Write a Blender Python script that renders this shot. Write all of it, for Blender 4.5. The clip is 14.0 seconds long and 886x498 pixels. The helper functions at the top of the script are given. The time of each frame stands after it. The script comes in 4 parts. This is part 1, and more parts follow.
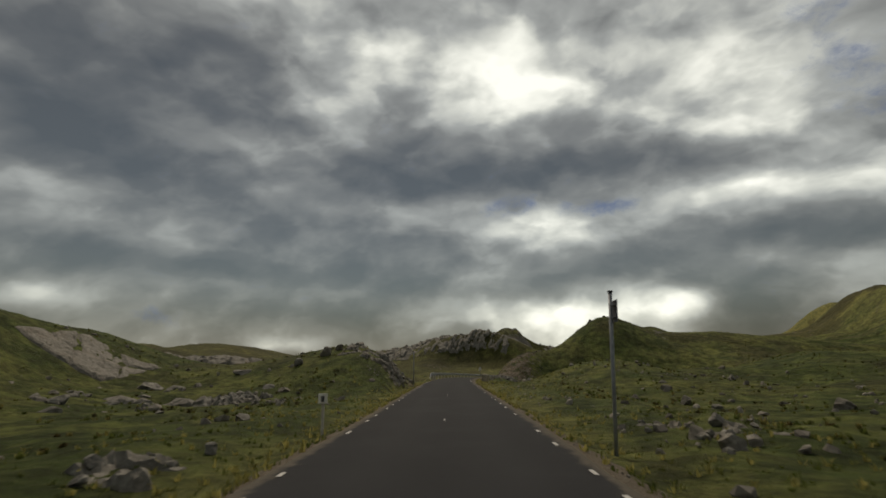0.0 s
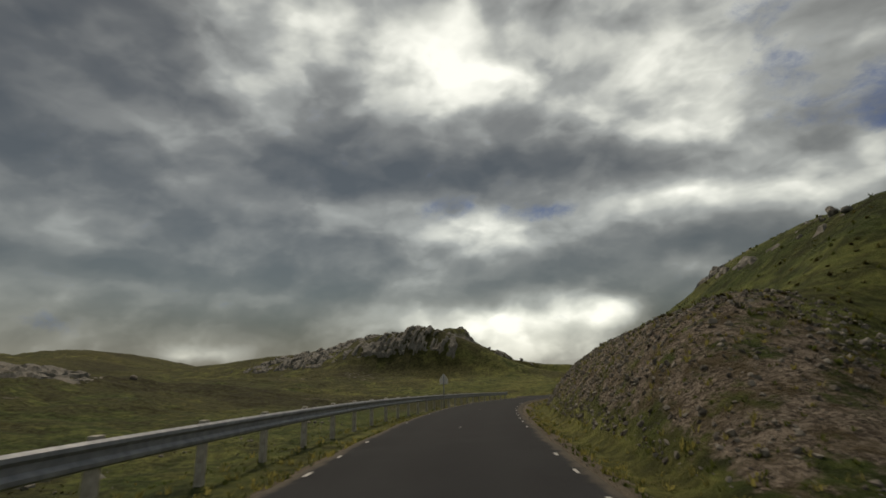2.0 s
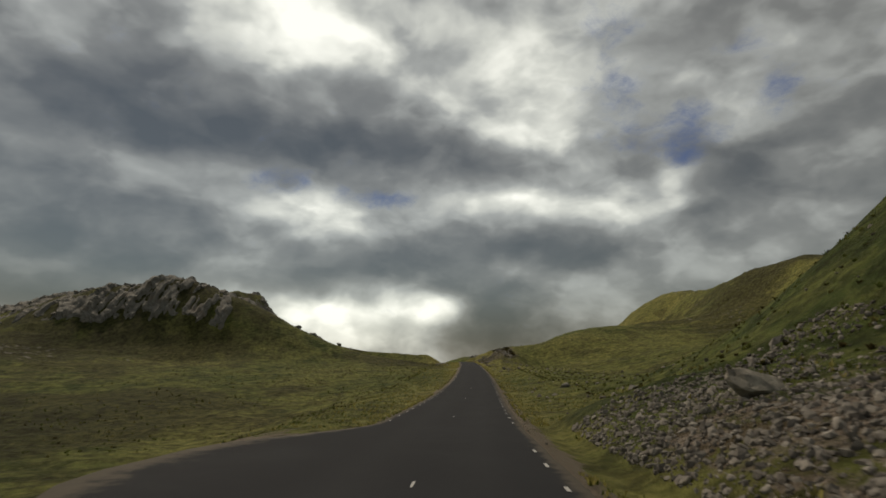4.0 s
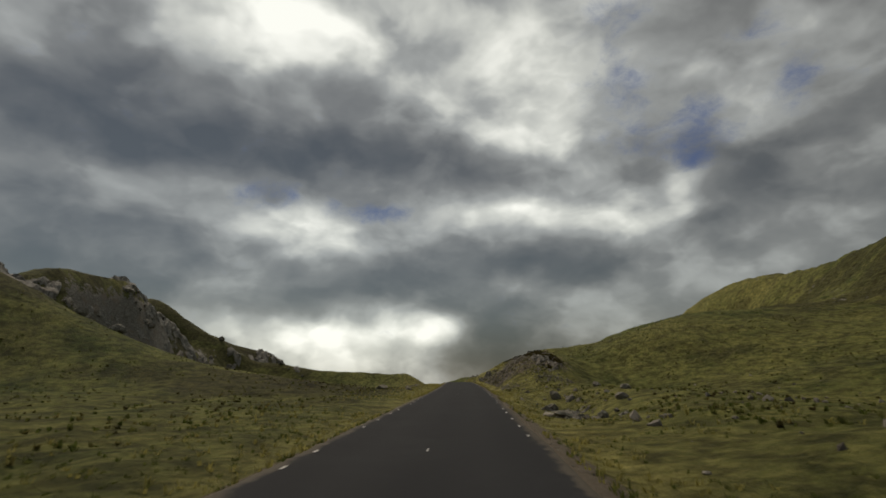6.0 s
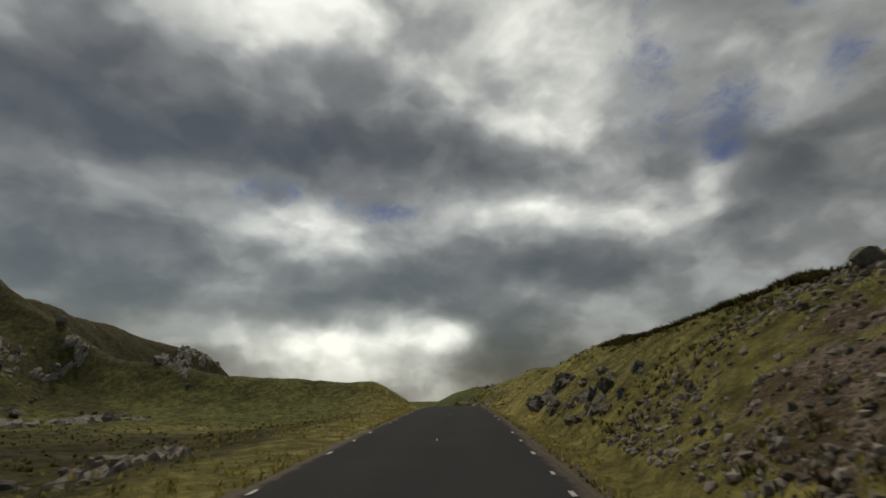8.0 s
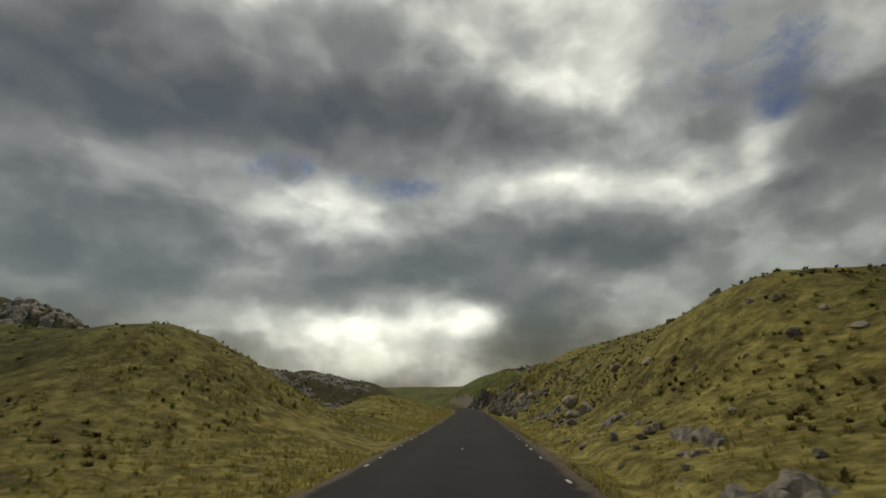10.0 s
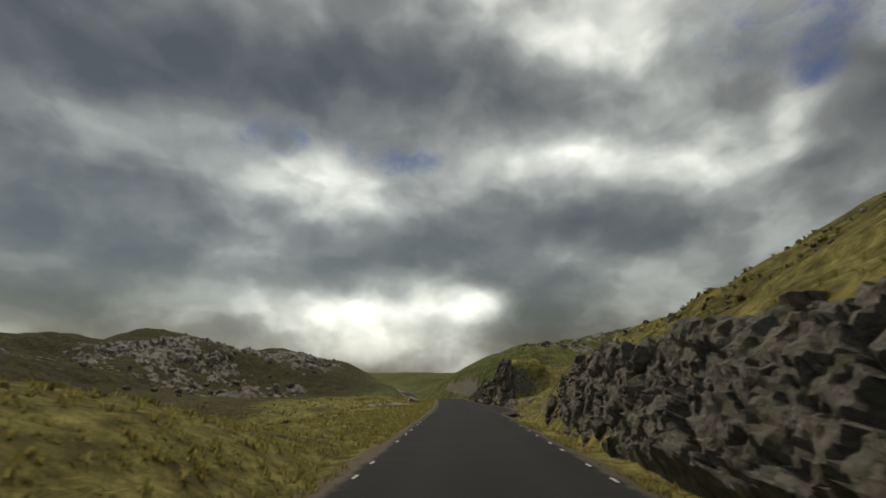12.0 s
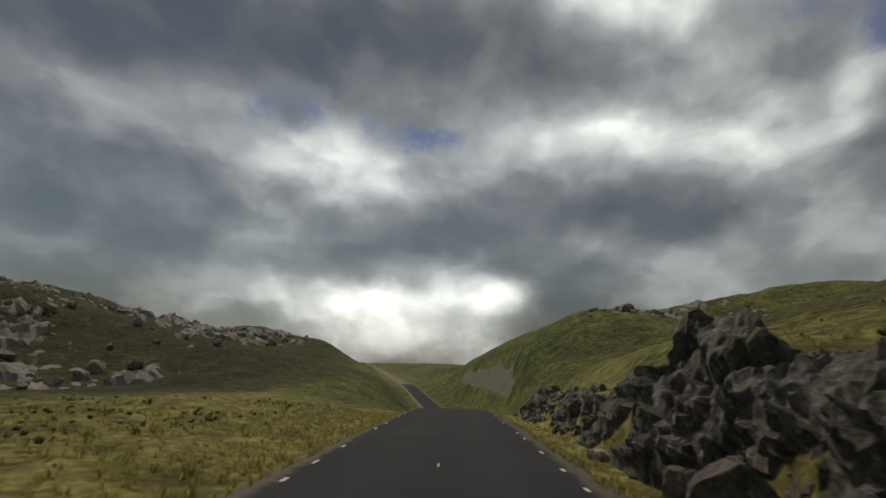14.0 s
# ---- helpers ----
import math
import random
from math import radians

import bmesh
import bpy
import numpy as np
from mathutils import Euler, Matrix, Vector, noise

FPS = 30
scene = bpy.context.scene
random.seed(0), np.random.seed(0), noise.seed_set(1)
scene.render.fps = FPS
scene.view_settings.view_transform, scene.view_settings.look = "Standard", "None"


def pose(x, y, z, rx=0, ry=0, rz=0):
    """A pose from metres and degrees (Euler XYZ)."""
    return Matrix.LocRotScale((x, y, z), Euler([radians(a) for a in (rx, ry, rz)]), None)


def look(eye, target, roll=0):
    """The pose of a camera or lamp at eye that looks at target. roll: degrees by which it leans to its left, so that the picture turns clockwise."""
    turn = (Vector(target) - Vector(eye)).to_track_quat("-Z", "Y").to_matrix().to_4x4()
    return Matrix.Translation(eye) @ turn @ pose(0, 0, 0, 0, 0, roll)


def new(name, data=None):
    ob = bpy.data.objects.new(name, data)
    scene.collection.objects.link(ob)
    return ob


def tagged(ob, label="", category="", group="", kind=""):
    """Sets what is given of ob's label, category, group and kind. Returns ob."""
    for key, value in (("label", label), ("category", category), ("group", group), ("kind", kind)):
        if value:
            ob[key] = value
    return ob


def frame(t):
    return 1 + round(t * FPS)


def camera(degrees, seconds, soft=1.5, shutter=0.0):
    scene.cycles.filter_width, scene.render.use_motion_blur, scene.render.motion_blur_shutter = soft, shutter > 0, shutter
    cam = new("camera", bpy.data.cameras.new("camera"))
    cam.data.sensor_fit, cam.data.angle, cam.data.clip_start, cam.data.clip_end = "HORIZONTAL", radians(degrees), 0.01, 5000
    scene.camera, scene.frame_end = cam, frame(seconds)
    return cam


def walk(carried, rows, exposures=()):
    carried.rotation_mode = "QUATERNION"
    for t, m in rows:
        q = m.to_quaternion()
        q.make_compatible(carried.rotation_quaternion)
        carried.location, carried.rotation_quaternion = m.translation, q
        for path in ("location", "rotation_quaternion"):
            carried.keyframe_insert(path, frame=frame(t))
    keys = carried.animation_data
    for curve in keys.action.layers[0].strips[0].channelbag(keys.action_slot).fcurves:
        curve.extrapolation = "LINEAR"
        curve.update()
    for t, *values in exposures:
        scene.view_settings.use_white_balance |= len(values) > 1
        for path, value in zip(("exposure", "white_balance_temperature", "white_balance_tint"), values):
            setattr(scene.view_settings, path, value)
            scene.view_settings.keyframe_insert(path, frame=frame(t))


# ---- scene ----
# ---- camera and its way ----
cam = camera(82.1, 14.0, soft=1.7, shutter=0.06)
PATH = [
    (0, 0.00, 0.00, 1.20, 2.40, 13.15, -0.60),
    (0.5, -0.40, 16.00, 1.20, 1.75, 13.98, -0.87),
    (1, -0.86, 31.99, 1.20, 3.66, 16.58, -0.60),
    (1.5, -1.15, 47.98, 1.20, 2.70, 14.58, -0.91),
    (2, -0.34, 63.96, 1.17, -5.16, 14.02, -1.26),
    (2.5, 1.98, 79.78, 0.96, -8.97, 14.18, 0.40),
    (3, 5.52, 95.38, 0.57, -12.50, 13.55, 1.16),
    (3.5, 10.35, 110.63, 0.13, -18.10, 13.46, 1.22),
    (4, 16.67, 125.32, -0.32, -24.10, 13.24, 0.71),
    (4.6, 25.59, 142.32, -0.68, -26.20, 13.50, 0.10),
    (5.2, 34.85, 159.14, -0.53, -25.80, 14.35, -0.26),
    (5.8, 43.93, 176.06, 0.02, -24.60, 15.42, -0.45),
    (4.2, 19.54, 131.05, -0.47, -26.20, 13.00, 0.40),
    (5, 31.77, 153.53, -0.65, -26.20, 14.00, -0.20),
    (6.3, 51.29, 190.26, 0.54, -23.60, 16.30, -0.60),
    (6.5, 54.20, 195.96, 0.74, -23.36, 16.97, -0.50),
    (8.6, 83.54, 256.42, 2.77, -21.96, 16.20, -0.22),
    (9.2, 91.48, 273.90, 2.98, -21.12, 15.69, -0.34),
    (9.8, 99.26, 291.45, 2.66, -20.28, 15.19, -0.46),
    (7, 61.42, 210.24, 1.25, -23.90, 17.26, 0.23),
    (7.5, 68.52, 224.58, 1.75, -23.04, 16.83, -0.50),
    (8, 75.43, 239.01, 2.24, -22.80, 16.56, -0.21),
    (10.5, 108.10, 312.03, 1.97, -19.30, 14.62, -0.59),
    (11, 114.23, 326.81, 1.45, -19.20, 14.18, -0.56),
    (11.5, 120.25, 341.63, 0.93, -19.50, 13.46, 0.21),
    (12, 126.22, 356.48, 0.40, -19.50, 13.61, 0.35),
    (12.5, 132.22, 371.31, -0.13, -20.50, 13.61, 0.37),
    (13, 138.15, 386.17, -0.68, -19.70, 13.55, 0.89),
    (13.5, 143.80, 401.14, -1.23, -18.10, 12.77, 0.95),
    (14, 149.10, 416.24, -1.78, -17.00, 12.77, 1.56),
]


def turned(x, y, z, yaw, pitch, roll):
    a, b = radians(yaw), radians(pitch)
    eye = Vector((x, y, z))
    return look(eye, eye + Vector((-math.sin(a) * math.cos(b), math.cos(a) * math.cos(b), math.sin(b))), roll)


walk(cam, [(t, turned(*row)) for t, *row in PATH], [(0, 0.0, 6750, 8), (4, 0.0, 6700, 8), (6.5, -0.10, 6600, 9), (8, -0.12, 6600, 9), (10.5, 0.06, 6850, 6), (11.5, 0.10, 6750, 6), (13, 0.05, 6450, 9), (14, 0.05, 6400, 9)])

# ---- sky, sun, exposure ----
SUN_UP, SUN_TURN = radians(50), radians(12)
world = bpy.data.worlds.new("sky")
scene.world = world
world.use_nodes = True
wn = world.node_tree
sky = wn.nodes.new("ShaderNodeTexSky")
sky.sky_type, sky.sun_disc, sky.sun_elevation, sky.sun_rotation = "NISHITA", False, SUN_UP, -SUN_TURN
sky.dust_density = 0.0
wn.links.new(sky.outputs[0], wn.nodes["Background"].inputs[0])
wn.nodes["Background"].inputs[1].default_value = 0.05
sun = new("sun", bpy.data.lights.new("sun", "SUN"))
sun.data.energy, sun.data.angle, sun.data.color = 5.0, radians(8), (1.0, 0.94, 0.86)
sun.matrix_world = look((0, 0, 200), Vector((0, 0, 200)) - Vector((math.cos(SUN_UP) * -math.sin(SUN_TURN), math.cos(SUN_UP) * math.cos(SUN_TURN), math.sin(SUN_UP))))

# ---- node helpers and materials ----


class Nodes:
    """Short way to write a node material."""

    def __init__(self, name):
        self.mat = bpy.data.materials.new(name)
        self.mat.use_nodes = True
        self.tree = self.mat.node_tree
        self.bsdf = self.tree.nodes["Principled BSDF"]
        self.out = self.tree.nodes["Material Output"]

    def add(self, kind, **values):
        n = self.tree.nodes.new(kind)
        for key, value in values.items():
            if key.startswith("i_"):
                self.set(n.inputs[int(key[2:])], value)
        return n

    def set(self, socket, value):
        if isinstance(value, bpy.types.NodeSocket):
            self.tree.links.new(value, socket)
        else:
            socket.default_value = value

    def math(self, op, a, b=0.0, c=0.0, clamp=False):
        n = self.add("ShaderNodeMath", i_0=a, i_1=b, i_2=c)
        n.operation, n.use_clamp = op, clamp
        return n.outputs[0]

    def vmath(self, op, a, b=(0, 0, 0)):
        n = self.add("ShaderNodeVectorMath", i_0=a, i_1=b)
        n.operation = op
        return n.outputs["Value"] if op in ("LENGTH", "DISTANCE", "DOT_PRODUCT") else n.outputs[0]

    def mix(self, f, a, b):
        n = self.add("ShaderNodeMix")
        n.data_type = "RGBA"
        self.set(n.inputs[0], f)
        self.set(n.inputs[6], a if isinstance(a, bpy.types.NodeSocket) else (*a, 1))
        self.set(n.inputs[7], b if isinstance(b, bpy.types.NodeSocket) else (*b, 1))
        return n.outputs[2]

    def noise(self, at, scale, detail=5.0, rough=0.55, distort=0.0):
        n = self.add("ShaderNodeTexNoise")
        self.set(n.inputs["Vector"], at)
        n.inputs["Scale"].default_value, n.inputs["Detail"].default_value = scale, detail
        n.inputs["Roughness"].default_value, n.inputs["Distortion"].default_value = rough, distort
        return n.outputs[0]

    def voronoi(self, at, scale, feature="F1", out=0):
        n = self.add("ShaderNodeTexVoronoi")
        n.feature = feature
        self.set(n.inputs["Vector"], at)
        n.inputs["Scale"].default_value = scale
        return n.outputs[out]

    def span(self, v, a, b, lo=0.0, hi=1.0):
        n = self.add("ShaderNodeMapRange", i_0=v, i_1=a, i_2=b, i_3=lo, i_4=hi)
        n.interpolation_type = "SMOOTHSTEP"
        return n.outputs[0]

    def attr(self, name):
        n = self.add("ShaderNodeAttribute")
        n.attribute_name = name
        return n.outputs["Fac"]

    def place(self):
        return self.add("ShaderNodeNewGeometry").outputs["Position"]

    def local(self):
        return self.add("ShaderNodeTexCoord").outputs["Object"]

    def rand(self):
        return self.add("ShaderNodeObjectInfo").outputs["Random"]

    def island(self):
        return self.add("ShaderNodeNewGeometry").outputs["Random Per Island"]

    def bump(self, height, strength=0.5, distance=0.05):
        n = self.add("ShaderNodeBump")
        n.inputs["Strength"].default_value, n.inputs["Distance"].default_value = strength, distance
        self.set(n.inputs["Height"], height)
        self.set(self.bsdf.inputs["Normal"], n.outputs[0])

    def done(self, colour, rough=0.9, spec=0.3, metal=0.0):
        self.set(self.bsdf.inputs["Base Color"], colour if isinstance(colour, bpy.types.NodeSocket) else (*colour, 1))
        self.set(self.bsdf.inputs["Roughness"], rough)
        self.set(self.bsdf.inputs["Metallic"], metal)
        self.set(self.bsdf.inputs["Specular IOR Level"], spec)
        return self.mat


def rock_colour(k, p, shift):
    """Grey gneiss with pale lichen, rusty stains and dark cracks."""
    big = k.noise(p, 0.5, 4)
    fine = k.noise(p, 4.0, 8, 0.65)
    c = k.mix(k.span(fine, 0.3, 0.7), (0.056, 0.055, 0.049), (0.235, 0.23, 0.205))
    c = k.mix(k.span(big, 0.48, 0.7, 0, 0.55), c, (0.165, 0.13, 0.092))
    c = k.mix(k.span(k.noise(p, 2.3, 6, 0.7), 0.55, 0.66, 0, 0.6), c, (0.38, 0.37, 0.325))
    c = k.mix(k.span(k.noise(p, 1.7, 7, 0.75, 0.6), 0.60, 0.70, 0, 0.75), c, (0.028, 0.027, 0.025))
    return k.mix(k.math("MULTIPLY", shift, 0.5), c, (0.145, 0.135, 0.112))


def rock_material():
    k = Nodes("gneiss")
    p = k.place()
    c = rock_colour(k, p, k.rand())
    h = k.math("ADD", k.noise(p, 3.0, 9, 0.65), k.math("MULTIPLY", k.voronoi(p, 1.6, "DISTANCE_TO_EDGE"), 0.6))
    k.bump(h, 0.8, 0.12)
    return k.done(c, 0.85, 0.35)


def cut_rock_material():
    """Freshly broken rock of the road cuttings, its colour darkened for faces turned from the sun, with rusty joints
    and a little pale lichen.
    """
    k = Nodes("shaded_cut_rock")
    p = k.place()
    fine = k.noise(p, 5.0, 8, 0.7)
    c = k.mix(k.span(fine, 0.3, 0.7), (0.026, 0.026, 0.025), (0.155, 0.148, 0.131))
    c = k.mix(k.span(k.noise(p, 0.8, 5, 0.6), 0.52, 0.68, 0, 0.7), c, (0.105, 0.080, 0.056))
    c = k.mix(k.span(k.noise(k.vmath("MULTIPLY", p, (1, 1, 0.25)), 1.3, 6, 0.65), 0.52, 0.66, 0, 0.55), c, (0.020, 0.022, 0.018))
    c = k.mix(k.span(k.noise(p, 3.1, 8, 0.78), 0.56, 0.66, 0, 0.75), c, (0.34, 0.325, 0.28))
    c = k.mix(k.span(k.noise(p, 1.9, 6, 0.7), 0.53, 0.62, 0, 0.8), c, (0.040, 0.050, 0.016))
    c = k.mix(k.math("MULTIPLY", k.math("POWER", k.rand(), 3.0), 0.4), c, (0.235, 0.22, 0.185))
    h = k.math("ADD", k.noise(p, 5.0, 9, 0.7), k.math("MULTIPLY", k.voronoi(p, 3.2, "DISTANCE_TO_EDGE"), 0.7))
    k.bump(h, 0.95, 0.14)
    return k.done(c, 0.75, 0.35)


def pale_rock_material():
    """Bare weathered rock, pale grey to buff, with dark lichen and cracks."""
    k = Nodes("pale_rock")
    p = k.place()
    c = k.mix(k.span(k.noise(p, 3.5, 8, 0.65), 0.3, 0.7), (0.17, 0.158, 0.13), (0.40, 0.37, 0.305))
    c = k.mix(k.span(k.noise(p, 0.7, 4), 0.5, 0.7, 0, 0.5), c, (0.30, 0.235, 0.165))
    c = k.mix(k.span(k.noise(p, 6.0, 7, 0.75), 0.57, 0.66, 0, 0.8), c, (0.052, 0.050, 0.042))
    c = k.mix(k.span(k.noise(p, 1.6, 7, 0.75, 0.6), 0.60, 0.68, 0, 0.75), c, (0.045, 0.046, 0.030))
    h = k.math("ADD", k.noise(p, 4.0, 9, 0.65), k.math("MULTIPLY", k.voronoi(p, 1.8, "DISTANCE_TO_EDGE"), 0.5))
    k.bump(h, 0.8, 0.10)
    return k.done(c, 0.9, 0.3)


def scree_material():
    k = Nodes("broken_stone")
    p = k.place()
    r = k.island()
    c = k.mix(r, (0.075, 0.068, 0.059), (0.29, 0.27, 0.234))
    c = k.mix(k.span(k.noise(p, 5.0, 6, 0.7), 0.5, 0.75, 0, 0.7), c, (0.10, 0.085, 0.07))
    k.bump(k.noise(p, 14.0, 5), 0.6, 0.03)
    return k.done(c, 0.9, 0.3)


def ground_material():
    """Rough moor grass, greener or drier from place to place, with dark heather, cloud shadow painted on the hills,
    gravel verge and bare rock showing.
    """
    k = Nodes("moor_ground")
    p = k.place()
    dry, verge, rock, scree, heath_and_shade = (k.attr(n) for n in ("dry", "verge", "rock", "scree", "heath_and_shade"))
    big, mid, fine = k.noise(p, 0.035, 5), k.noise(p, 0.35, 6, 0.6), k.noise(p, 3.2, 8, 0.7)
    tall = k.vmath("MULTIPLY", p, (1, 1, 0.25))
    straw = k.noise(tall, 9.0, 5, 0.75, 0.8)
    green = k.mix(k.span(mid, 0.35, 0.65), (0.040, 0.060, 0.013), (0.084, 0.112, 0.027))
    green = k.mix(k.span(fine, 0.45, 0.75, 0, 0.7), green, (0.108, 0.120, 0.037))
    tan = k.mix(k.span(fine, 0.3, 0.7), (0.18, 0.166, 0.050), (0.40, 0.362, 0.122))
    tan = k.mix(k.span(mid, 0.5, 0.75, 0, 0.6), tan, (0.125, 0.115, 0.026))
    much = k.math("ADD", dry, k.math("MULTIPLY", k.math("SUBTRACT", k.math("ADD", big, mid), 1.0), 1.1), clamp=True)
    c = k.mix(much, green, tan)
    brown = k.mix(k.span(fine, 0.3, 0.7), (0.026, 0.026, 0.010), (0.078, 0.074, 0.028))
    c = k.mix(k.span(k.math("ADD", k.noise(p, 0.16, 6, 0.6), k.math("MULTIPLY", heath_and_shade, 0.35)), 0.52, 0.74, 0, 0.75), c, brown)
    # darkest heather; on the hills this colour paints in the shadow of clouds
    shaded_heath = k.mix(fine, (0.012, 0.012, 0.005), (0.046, 0.043, 0.017))
    c = k.mix(k.math("MULTIPLY", k.span(heath_and_shade, 0.8, 1.3), k.span(mid, 0.3, 0.62, 0.9, 0.35)), c, shaded_heath)
    c = k.mix(k.math("MULTIPLY", k.span(straw, 0.56, 0.74), k.span(heath_and_shade, 0.2, 1.0, 0.45, 0.12)), c, (0.22, 0.19, 0.07))
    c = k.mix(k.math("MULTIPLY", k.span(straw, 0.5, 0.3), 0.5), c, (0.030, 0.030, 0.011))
    # light and shade of tussocks, multiplied into the colour by noise
    tussock_shade = k.span(k.noise(p, 1.3, 6, 0.65), 0.32, 0.68, 0.42, 1.28)
    c = k.vmath("MULTIPLY", c, k.add("ShaderNodeCombineXYZ", i_0=tussock_shade, i_1=tussock_shade, i_2=tussock_shade).outputs[0])
    stone = rock_colour(k, p, 0.15)
    bare = k.span(k.math("ADD", rock, k.math("MULTIPLY", k.math("SUBTRACT", k.noise(p, 0.6, 8, 0.7), 0.5), 1.5)), 0.46, 0.60)
    c = k.mix(bare, c, stone)
    chips = k.voronoi(k.vmath("ADD", p, k.vmath("MULTIPLY", k.add("ShaderNodeTexNoise", i_0=p, i_2=9.0).outputs["Color"], (0.35, 0.35, 0.35))), 12.0, "F1", 1)
    pebble = k.mix(k.add("ShaderNodeSeparateColor", i_0=chips).outputs[0], (0.060, 0.048, 0.036), (0.30, 0.255, 0.205))
    pebble = k.mix(k.span(k.noise(p, 1.1, 6, 0.65), 0.46, 0.62, 0, 0.8), pebble, (0.075, 0.058, 0.026))
    loose = k.span(k.math("ADD", scree, k.math("MULTIPLY", k.math("SUBTRACT", k.noise(p, 0.9, 7, 0.7), 0.5), 1.6)), 0.40, 0.60)
    c = k.mix(loose, c, pebble)
    grit = k.mix(k.noise(p, 22.0, 4, 0.8), (0.085, 0.072, 0.055), (0.26, 0.225, 0.175))
    worn = k.span(k.math("ADD", verge, k.math("MULTIPLY", k.math("SUBTRACT", k.noise(p, 1.4, 7, 0.7), 0.5), 1.3)), 0.45, 0.62)
    c = k.mix(worn, c, grit)
    h = k.math("ADD", k.math("MULTIPLY", straw, 0.5), k.math("ADD", fine, mid))
    h = k.math("ADD", h, k.math("MULTIPLY", k.voronoi(p, 12.0), k.math("MULTIPLY", loose, -0.3)))
    k.bump(h, 0.9, 0.22)
    return k.done(c, 0.95, 0.12)


def asphalt_material():
    k = Nodes("asphalt")
    p = k.place()
    grain = k.noise(p, 90.0, 3, 0.8)
    c = k.mix(grain, (0.0125, 0.0135, 0.0155), (0.033, 0.035, 0.039))
    c = k.mix(k.span(k.noise(p, 0.45, 5, 0.6), 0.42, 0.72, 0, 0.55), c, (0.034, 0.036, 0.039))
    track = k.attr("wheel")
    c = k.mix(k.math("MULTIPLY", track, 0.35), c, (0.037, 0.039, 0.042))
    c = k.mix(k.span(k.math("ADD", k.attr("edge"), k.math("SUBTRACT", k.noise(p, 2.5, 6, 0.7), 0.5)), 0.55, 0.9, 0, 0.7), c, (0.13, 0.115, 0.09))
    k.bump(k.math("ADD", k.noise(p, 60.0, 4, 0.8), k.math("MULTIPLY", k.voronoi(p, 45.0), 0.5)), 0.45, 0.01)
    return k.done(c, 0.95, 0.12)


def plain(name, dark, light, scale=8.0, rough=0.6, metal=0.0, spec=0.4, bump=0.15):
    k = Nodes(name)
    p = k.local()
    c = k.mix(k.span(k.noise(p, scale, 7, 0.65), 0.3, 0.75), dark, light)
    k.bump(k.noise(p, scale * 5, 5), bump, 0.01)
    r = k.span(k.noise(p, scale * 0.7, 5), 0.3, 0.7, rough - 0.1, rough + 0.12)
    return k.done(c, r, spec, metal)


def grass_material(name, dark, light, tip):
    k = Nodes(name)
    p = k.place()
    c = k.mix(k.island(), dark, light)
    c = k.mix(k.span(k.noise(p, 0.5, 5), 0.45, 0.65, 0, 0.75), c, tip)
    k.done(c, 0.85, 0.1)
    thin = k.add("ShaderNodeBsdfTranslucent")
    k.set(thin.inputs[0], c)
    both = k.add("ShaderNodeMixShader", i_0=0.5, i_1=k.bsdf.outputs[0], i_2=thin.outputs[0])
    k.set(k.out.inputs[0], both.outputs[0])
    return k.mat


MAT_GROUND, MAT_ROCK, MAT_SCREE, MAT_ROAD = ground_material(), rock_material(), scree_material(), asphalt_material()
MAT_SHADED_CUT = cut_rock_material()
MAT_PALE = pale_rock_material()
MAT_PAINT = plain("road_paint", (0.30, 0.30, 0.29), (0.62, 0.62, 0.60), 25.0, 0.7)
MAT_STEEL = plain("galvanised_steel", (0.20, 0.215, 0.24), (0.34, 0.36, 0.39), 6.0, 0.6, 0.35, 0.4)
MAT_POST = plain("weathered_post", (0.30, 0.28, 0.24), (0.55, 0.53, 0.48), 9.0, 0.75)
MAT_SIGN = plain("sign_back", (0.05, 0.05, 0.055), (0.11, 0.11, 0.12), 12.0, 0.55, 0.3)
MAT_WHITE = plain("white_paint", (0.55, 0.54, 0.50), (0.82, 0.81, 0.78), 10.0, 0.6)
MAT_GREEN_GRASS = grass_material("green_grass", (0.055, 0.075, 0.016), (0.11, 0.132, 0.036), (0.145, 0.15, 0.05))
MAT_TAN_GRASS = grass_material("straw_grass", (0.195, 0.182, 0.053), (0.37, 0.338, 0.113), (0.24, 0.23, 0.07))
MAT_DULL_GRASS = grass_material("faded_grass", (0.10, 0.098, 0.032), (0.20, 0.18, 0.07), (0.12, 0.13, 0.04))
MAT_HEATHER = grass_material("heather_stems", (0.033, 0.031, 0.013), (0.083, 0.066, 0.028), (0.05, 0.055, 0.018))
